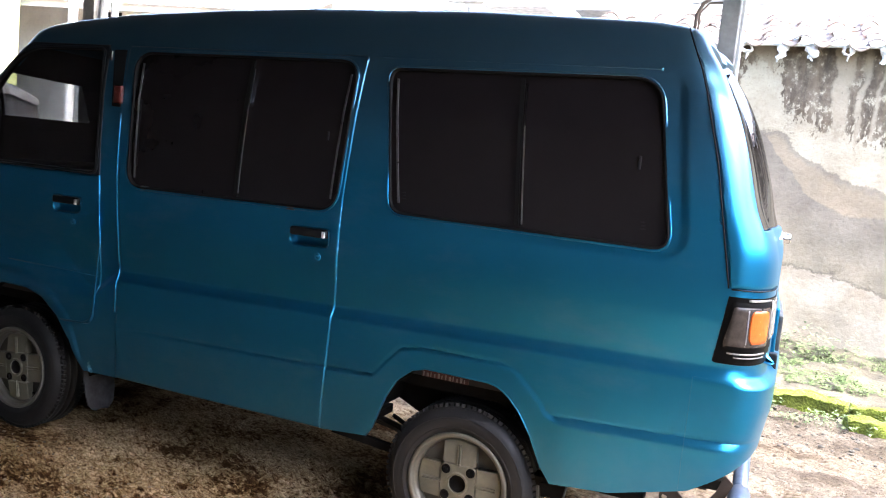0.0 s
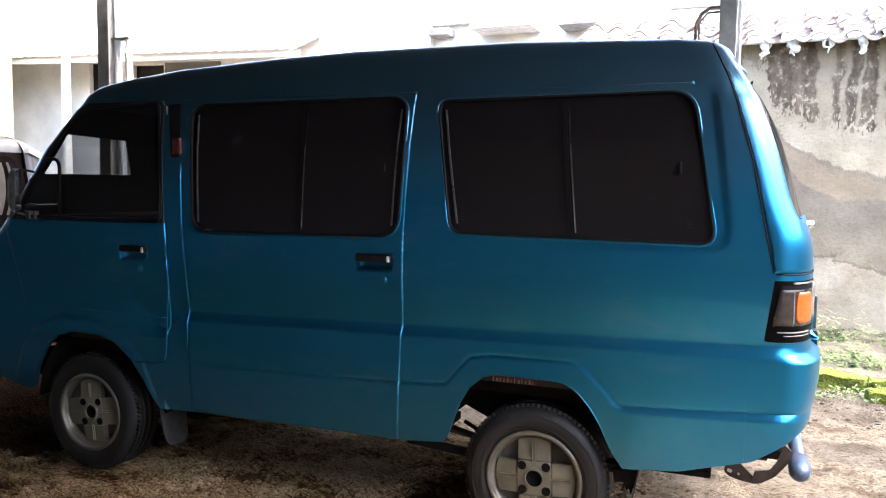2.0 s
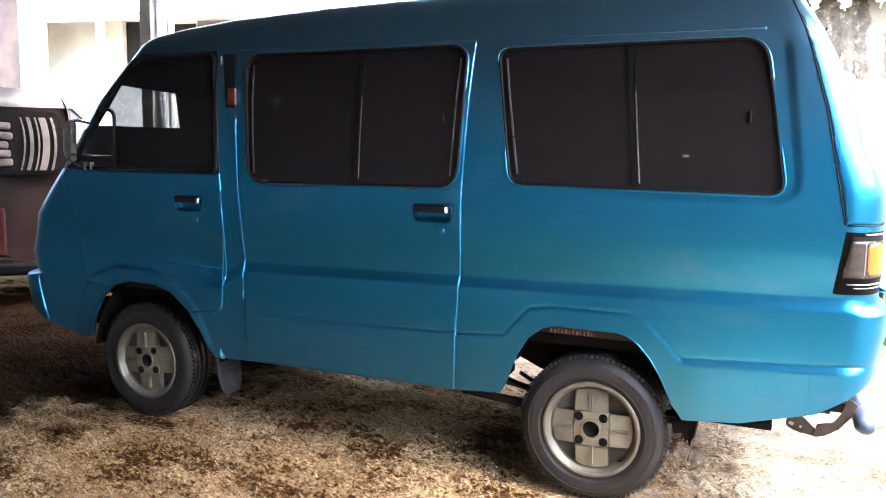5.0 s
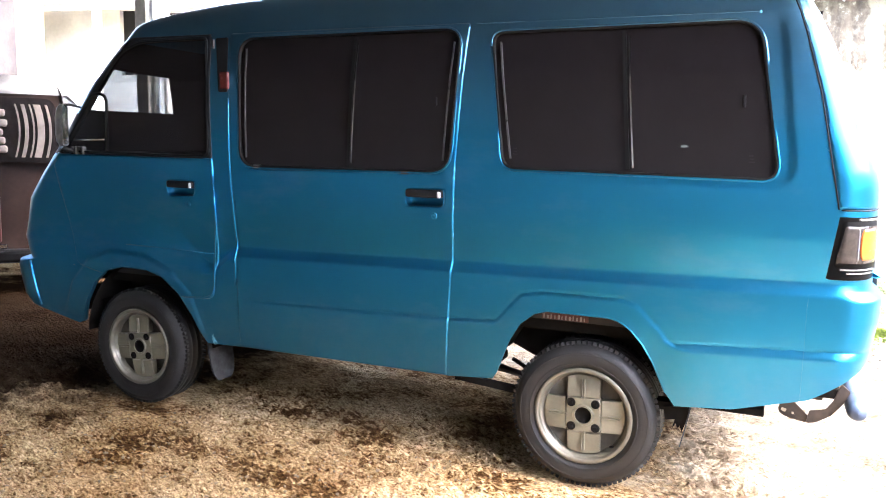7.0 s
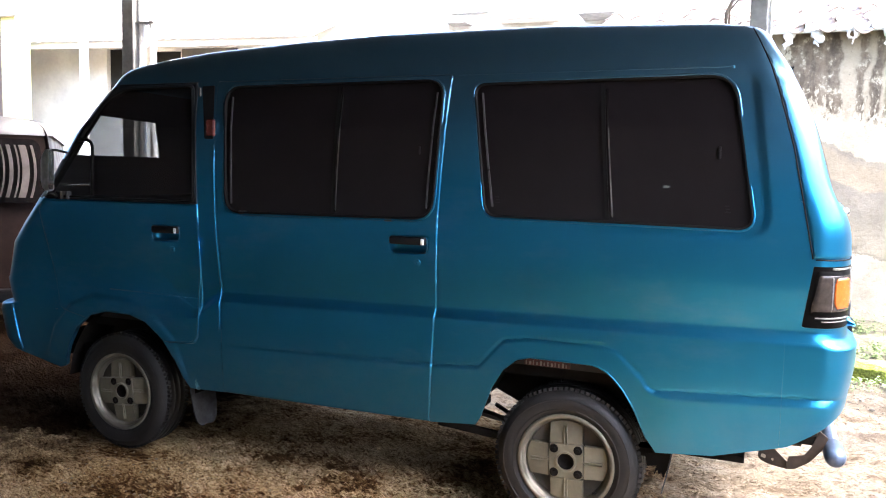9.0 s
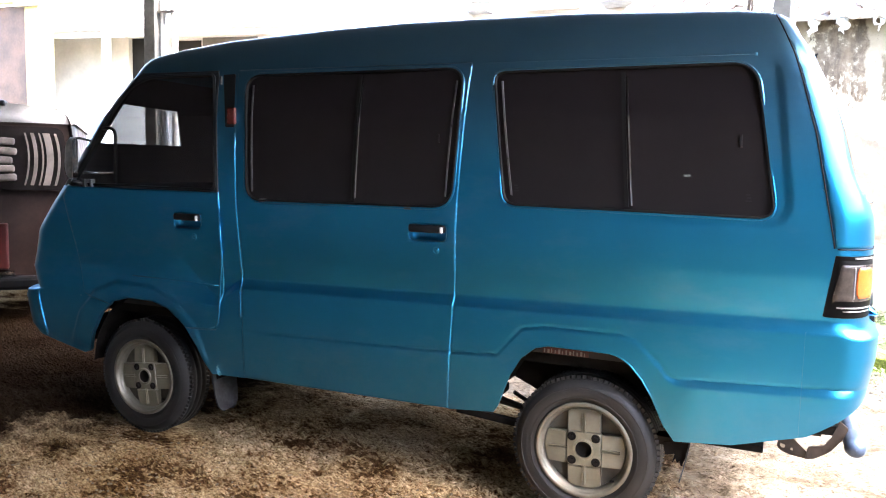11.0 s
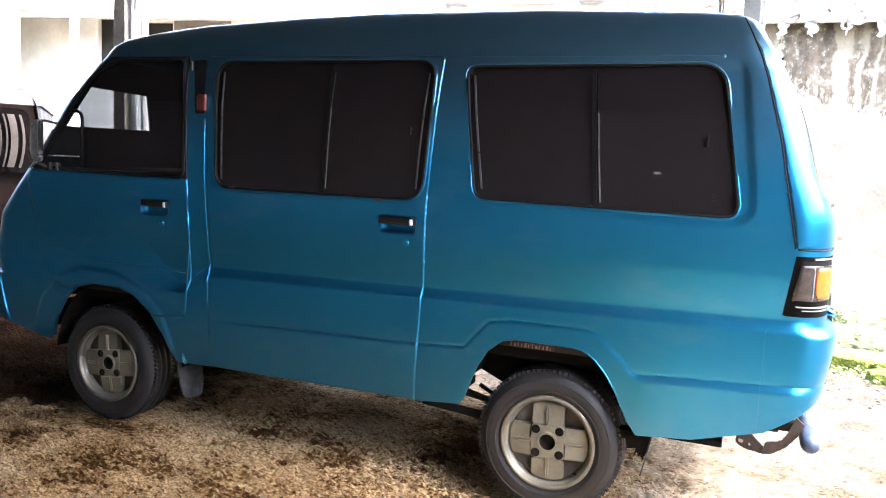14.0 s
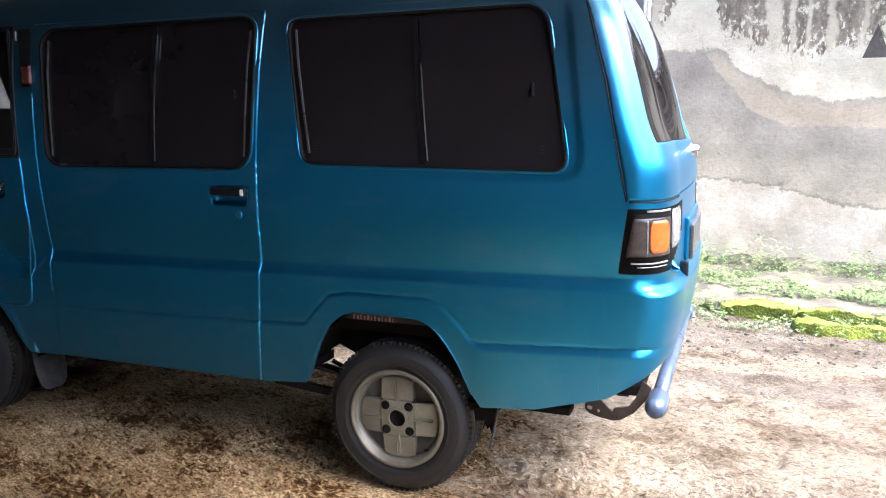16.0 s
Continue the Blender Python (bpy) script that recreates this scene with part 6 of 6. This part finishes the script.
# unseen back wall, pale to lift reflections; its slot makes a window glint
tagged(part("wall_south", boxes((-7.4, -0.10, -4.6, -4.4, -0.1, 3.3), (-0.04, 2.1, -4.6, -4.4, -0.1, 3.3), (-0.10, -0.04, -4.6, -4.4, 1.655, 3.3), (-0.10, -0.04, -4.6, -4.4, -0.1, 1.62), (2.1, 6.7, -4.6, -4.4, -0.1, 2.2)), PALE_WALL), "unseen pale rendered wall added behind the carport", "wall", "", "structure")
# unseen end wall, added to hold back light from the west
tagged(part("wall_west", boxes((-7.4, -7.2, -4.4, 1.4, -0.1, 3.3)), GREY_WALL), "unseen grey rendered wall added at the carport's end", "wall", "", "structure")

# unseen side wall, added so light falls off along the van
tagged(part("wall_side", boxes((2.1, 2.25, -4.4, -3.0, -0.1, 3.0)), GREY_WALL), "unseen grey rendered wall added to block light into the carport", "wall", "", "structure")

# far white house across the yard
house = empty("house", pose(-8, 7, 0, 0, 0, 8), "overexposed white house with corrugated eave across the yard", "house")


def hpart(name, bm, m, label=""):
    bmesh.ops.translate(bm, verts=bm.verts, vec=(8, -7, 0))
    return part(name, bm, m, house, label)


for b in ((-14, -9.05, 7.0, 7.2, -0.1, 3.6), (-8.65, -8.27, 7.0, 7.2, -0.1, 3.6), (-7.74, -5.2, 7.0, 7.2, -0.1, 3.6), (-9.05, -8.65, 7.0, 7.2, 3.19, 3.6), (-8.27, -7.74, 7.0, 7.2, 3.14, 3.6), (-9.05, -8.65, 7.0, 7.2, -0.1, 2.2), (-8.27, -7.74, 7.0, 7.2, -0.1, 2.2)):
    hpart("wall", boxes(b), WHITEWASH)
for x0, x1, z1 in ((-9.05, -8.65, 3.19), (-8.27, -7.74, 3.14)):
    hpart("window", boxes((x0, x1, 7.09, 7.12, 2.2, z1)), BLACK_PLASTIC, "dark window pane")
hpart("window_panel", boxes((-7.70, -6.76, 6.955, 6.985, 2.3, 3.16), bevel=0.01), GREY_WALL, "grey window shutter")
bm = bmesh.new()
g = []
for y, z in ((5.95, 3.12), (8.6, 4.1)):
    g.append([bm.verts.new((-14.5 + 9.4 * i / 260, y, z + 0.009 * math.sin(i * 1.5))) for i in range(261)])
for i in range(260):
    bm.faces.new((g[0][i], g[0][i + 1], g[1][i + 1], g[1][i]))
r = bmesh.ops.extrude_face_region(bm, geom=bm.faces[:])
bmesh.ops.translate(bm, verts=[v for v in r["geom"] if isinstance(v, bmesh.types.BMVert)], vec=(0, 0, 0.015))
bmesh.ops.recalc_face_normals(bm, faces=bm.faces)
hpart("roof", bm, WHITEWASH, "pale corrugated roof sheet")
hpart("fascia", boxes((-14.5, -5.1, 6.05, 6.09, 3.04, 3.12)), WHITEWASH)
bm = bmesh.new()
rod(bm, (-8.55, 5.85, 0), (-8.55, 5.85, 3.6), 0.06, 14)
hpart("downpipe", bm, WHITE_PIPE, "pale downpipe")
# yellow-green porch post and brown screen at the yard's end
porch = empty("porch", pose(-9.8, 5.5, 0), "yellow-green painted porch post with dark brown screen", "porch")
for nm, d, m in (("post", (-9.60, -9.32, 5.45, 5.70, -0.1, 4.6), YELLOW), ("beam", (-12.2, -9.72, 5.40, 5.60, 3.50, 3.78), YELLOW), ("bracket", (-9.72, -9.20, 5.36, 5.44, 3.42, 3.68), GREY_POST), ("screen", (-12.2, -9.62, 5.50, 5.56, -0.1, 3.47), BROWN)):
    bm = boxes(d, bevel=0.008)
    bmesh.ops.translate(bm, verts=bm.verts, vec=(9.8, -5.5, 0))
    part(nm, bm, m, porch)

# pale neighbouring buildings beyond the yard
nb = empty("outbuilding", pose(-2.5, 7, 0), "pale outbuilding with thin concrete canopies, washed out by light", "building")
for nm, d, m in (("wall", (-3.3, 0.6, 7.05, 7.25, -0.1, 4.6), WHITEWASH), ("column", (-3.66, -3.28, 6.9, 7.2, -0.1, 4.6), WHITEWASH), ("lintel", (-3.3, -1.84, 6.93, 7.05, 3.42, 3.49), MORTAR), ("canopy", (-2.62, -1.84, 6.55, 7.05, 3.27, 3.345), MORTAR), ("canopy", (-1.53, -1.05, 6.60, 7.05, 3.25, 3.30), GREY_POST), ("bracket", (-3.28, -3.0, 6.8, 7.05, 3.27, 3.36), GREY_POST)):
    bm = boxes(d, bevel=0.006)
    bmesh.ops.translate(bm, verts=bm.verts, vec=(2.5, -7, 0))
    part(nm, bm, m, nb)
for k in range(7):
    bm = boxes((-0.25, 0.56, 6.72, 6.78, 2.78 + k * 0.118, 2.84 + k * 0.118), bevel=0.004)
    bmesh.ops.translate(bm, verts=bm.verts, vec=(2.5, -7, 0))
    part("louvre", bm, GREY_POST if k % 2 else MORTAR, nb, "horizontal louvre board")

# unseen wall, added to close the yard to the east
tagged(part("wall_east", boxes((6.5, 6.7, -4.6, 5.2, -0.1, 2.6)), GREY_WALL), "unseen grey wall added to close the yard", "wall", "", "structure")

# ---- second van, dark, parked beyond ----
DARK = surface("dark_maroon_paint", (0.020, 0.011, 0.009), 0.45, 0.0, 0.4, 3, 40, 0.05, 0.002, 0.18)
car = empty("parked_van", pose(-5.0, 1.43, 0, 0, 0, 46), "dark maroon small van seen from behind, parked in the yard", "van")


def loop2(y, s=1.0):
    """Cross-section of the dark van."""
    w = 0.65 * s
    pts = rounded([(-w, 0.30), (w, 0.30), (w * 1.0, 1.0), (w * 0.86, 1.68), (-w * 0.86, 1.68), (-w, 1.0)], [0.06, 0.06, 0.25, 0.16, 0.16, 0.25], 6)
    return [(x, y, z) for x, z in pts]


bm = bmesh.new()
rows = []
for y, s, dz in ((0.03, 0.93, 0), (0.0, 0.97, 0), (0.06, 1.0, 0), (0.4, 1.0, 0), (1.6, 1.0, 0.02), (2.6, 1.0, 0), (3.1, 0.98, 0)):
    rows.append([bm.verts.new((x, y + 0.16 * step(0.95, 1.68, z), 0.99 + (z - 0.99) * (0.97 if y == 0.03 else 1) + dz * step(1.2, 1.7, z))) for x, y, z in loop2(y, s)])
n = len(rows[0])
for a, b in zip(rows, rows[1:]):
    for q in range(n):
        bm.faces.new((a[q], a[(q + 1) % n], b[(q + 1) % n], b[q]))
bm.faces.new(rows[0][::-1])
bm.faces.new(rows[-1])
bmesh.ops.recalc_face_normals(bm, faces=bm.faces)
cb = part("body", bm, DARK, car, "", True)
cb.data.set_sharp_from_angle(angle=radians(45))
# pale roof cap: the light on the van's roof put into its colour
bm = bmesh.new()
cap = []
for p, q in zip((0.16, 0.18, 0.24, 0.56, 1.7, 2.7, 3.1), (0.99, 1.0, 1.0, 1.0, 1.0, 1.0, 0.99)):
    cap.append([bm.verts.new((q * 0.60 * math.sin(a), p, 1.55 + (0.150 + 0.02 * step(0.3, 1.6, p)) * math.cos(a) ** 0.6)) for a in np.linspace(-math.pi / 2, math.pi / 2, 21)])
for a, b in zip(cap, cap[1:]):
    for q in range(20):
        bm.faces.new((a[q], a[q + 1], b[q + 1], b[q]))
bm.faces.new(cap[0])
bm.faces.new(cap[-1][::-1])
bmesh.ops.recalc_face_normals(bm, faces=bm.faces)
part("roof", bm, surface("lit_roof_grey", (0.20, 0.19, 0.18), 0.5, 0.2, 0.3, 4), car, "roof coloured pale grey for the light on it", True)
win = rounded([(-0.56, 1.02), (0.56, 1.02), (0.50, 1.52), (-0.50, 1.52)], 0.08, 6)
bm = bmesh.new()
front = [bm.verts.new((x, 0.012 + 0.16 * step(0.95, 1.68, z) - 0.008 - 0.02 * (1 - (x / 0.56) ** 2), z)) for x, z in win]
c0 = bm.verts.new((0, -0.02 + 0.16 * step(0.95, 1.68, 1.27), 1.27))
for q in range(len(win)):
    bm.faces.new((front[q], front[(q + 1) % len(win)], c0))
bmesh.ops.recalc_face_normals(bm, faces=bm.faces)
part("rear_window", bm, surface("dark_reflective_glass", (0.012, 0.010, 0.010), 0.10, 0, 0.2, 5, 50, 0, 0.001, 0.3), car, "dark curved rear window", True)
part("tail_lamp", boxes((-0.10, 0.10, -0.012, 0.05, 0.40, 0.76), bevel=0.012), surface("dull_red_lens", (0.05, 0.006, 0.005), 0.4), car, "dull red tail lamp")
part("lamp_strip", boxes((-0.10, 0.14, -0.016, 0.05, 0.355, 0.385), bevel=0.004), CHROME, car)
part("bumper", boxes((-0.65, 0.65, -0.07, 0.08, 0.24, 0.345), bevel=0.03), BLACK_PLASTIC, car, "black rear bumper")
part("spoiler", boxes((-0.52, 0.10, 0.10, 0.30, 1.675, 1.72), bevel=0.015), BLACK_PLASTIC, car, "low black roof spoiler")
# pale bowed strips stand in for reflections on the rear glass
PALE = surface("pale_reflection", (0.13, 0.108, 0.094), 0.8, 0, 0.35, 6, 40)
for x0, w in ((-0.47, 0.020), (-0.35, 0.045), (0.225, 0.012), (0.275, 0.026), (0.325, 0.012), (0.375, 0.050), (0.44, 0.018)):
    bm = bmesh.new()
    cols = []
    for z in np.linspace(1.06, 1.47, 12):
        bow = 0.035 * (1 - ((z - 1.26) / 0.22) ** 2)
        yy = 0.004 + 0.16 * step(0.95, 1.68, z) - 0.022 * (1 - (x0 / 0.56) ** 2) - 0.012
        cols.append([bm.verts.new((x0 + bow + dx, yy + dy, z)) for dx, dy in ((-w / 2, 0.004), (-w / 2, 0), (w / 2, 0), (w / 2, 0.004))])
    for p, q in zip(cols, cols[1:]):
        for k in range(4):
            bm.faces.new((p[k], p[(k + 1) % 4], q[(k + 1) % 4], q[k]))
    bmesh.ops.recalc_face_normals(bm, faces=bm.faces)
    part("window_reflection", bm, PALE, car, "pale bowed strip added as a reflection in the rear window")
# stacked slabs added for the pale reflections at the window's left
STACK = surface("dull_reflection", (0.13, 0.105, 0.088), 0.85, 0, 0.5, 9, 60)
for q in range(5):
    z0 = 1.085 + q * 0.072
    bm = bmesh.new()
    box(bm, -0.12 + 0.02 * (q % 2), 0.175 - 0.03 * (q % 3) / 2, -0.03, 0.02, z0, z0 + 0.056, 0.018, 3)
    for v in bm.verts:
        v.co += Vector((0, 0.16 * step(0.95, 1.68, v.co.z) - 0.012, 0.010 * math.sin(14 * v.co.x + q)))
    part("stacked_reflection", bm, STACK, car, "pale stacked shape added as a reflection in the rear glass", True)
bm = bmesh.new()
rod(bm, (0.0, 0.02, 1.08), (0.42, 0.06, 1.24), 0.007, 8)
part("wiper", bm, BLACK_PLASTIC, car)
for x in (-0.60, 0.60):
    for y in (0.55, 2.5):
        bm = bmesh.new()
        revolve(bm, [(0.0005, -0.06), (0.17, -0.06), (0.26, -0.07), (0.275, -0.05), (0.275, 0.05), (0.26, 0.07), (0.17, 0.06), (0.0005, 0.06)], 32)
        bmesh.ops.rotate(bm, verts=bm.verts, matrix=Matrix.Rotation(math.pi / 2, 3, "Z"))
        bmesh.ops.translate(bm, verts=bm.verts, vec=(x, y, 0.275))
        part("wheel", bm, TYRE, car, "", True)
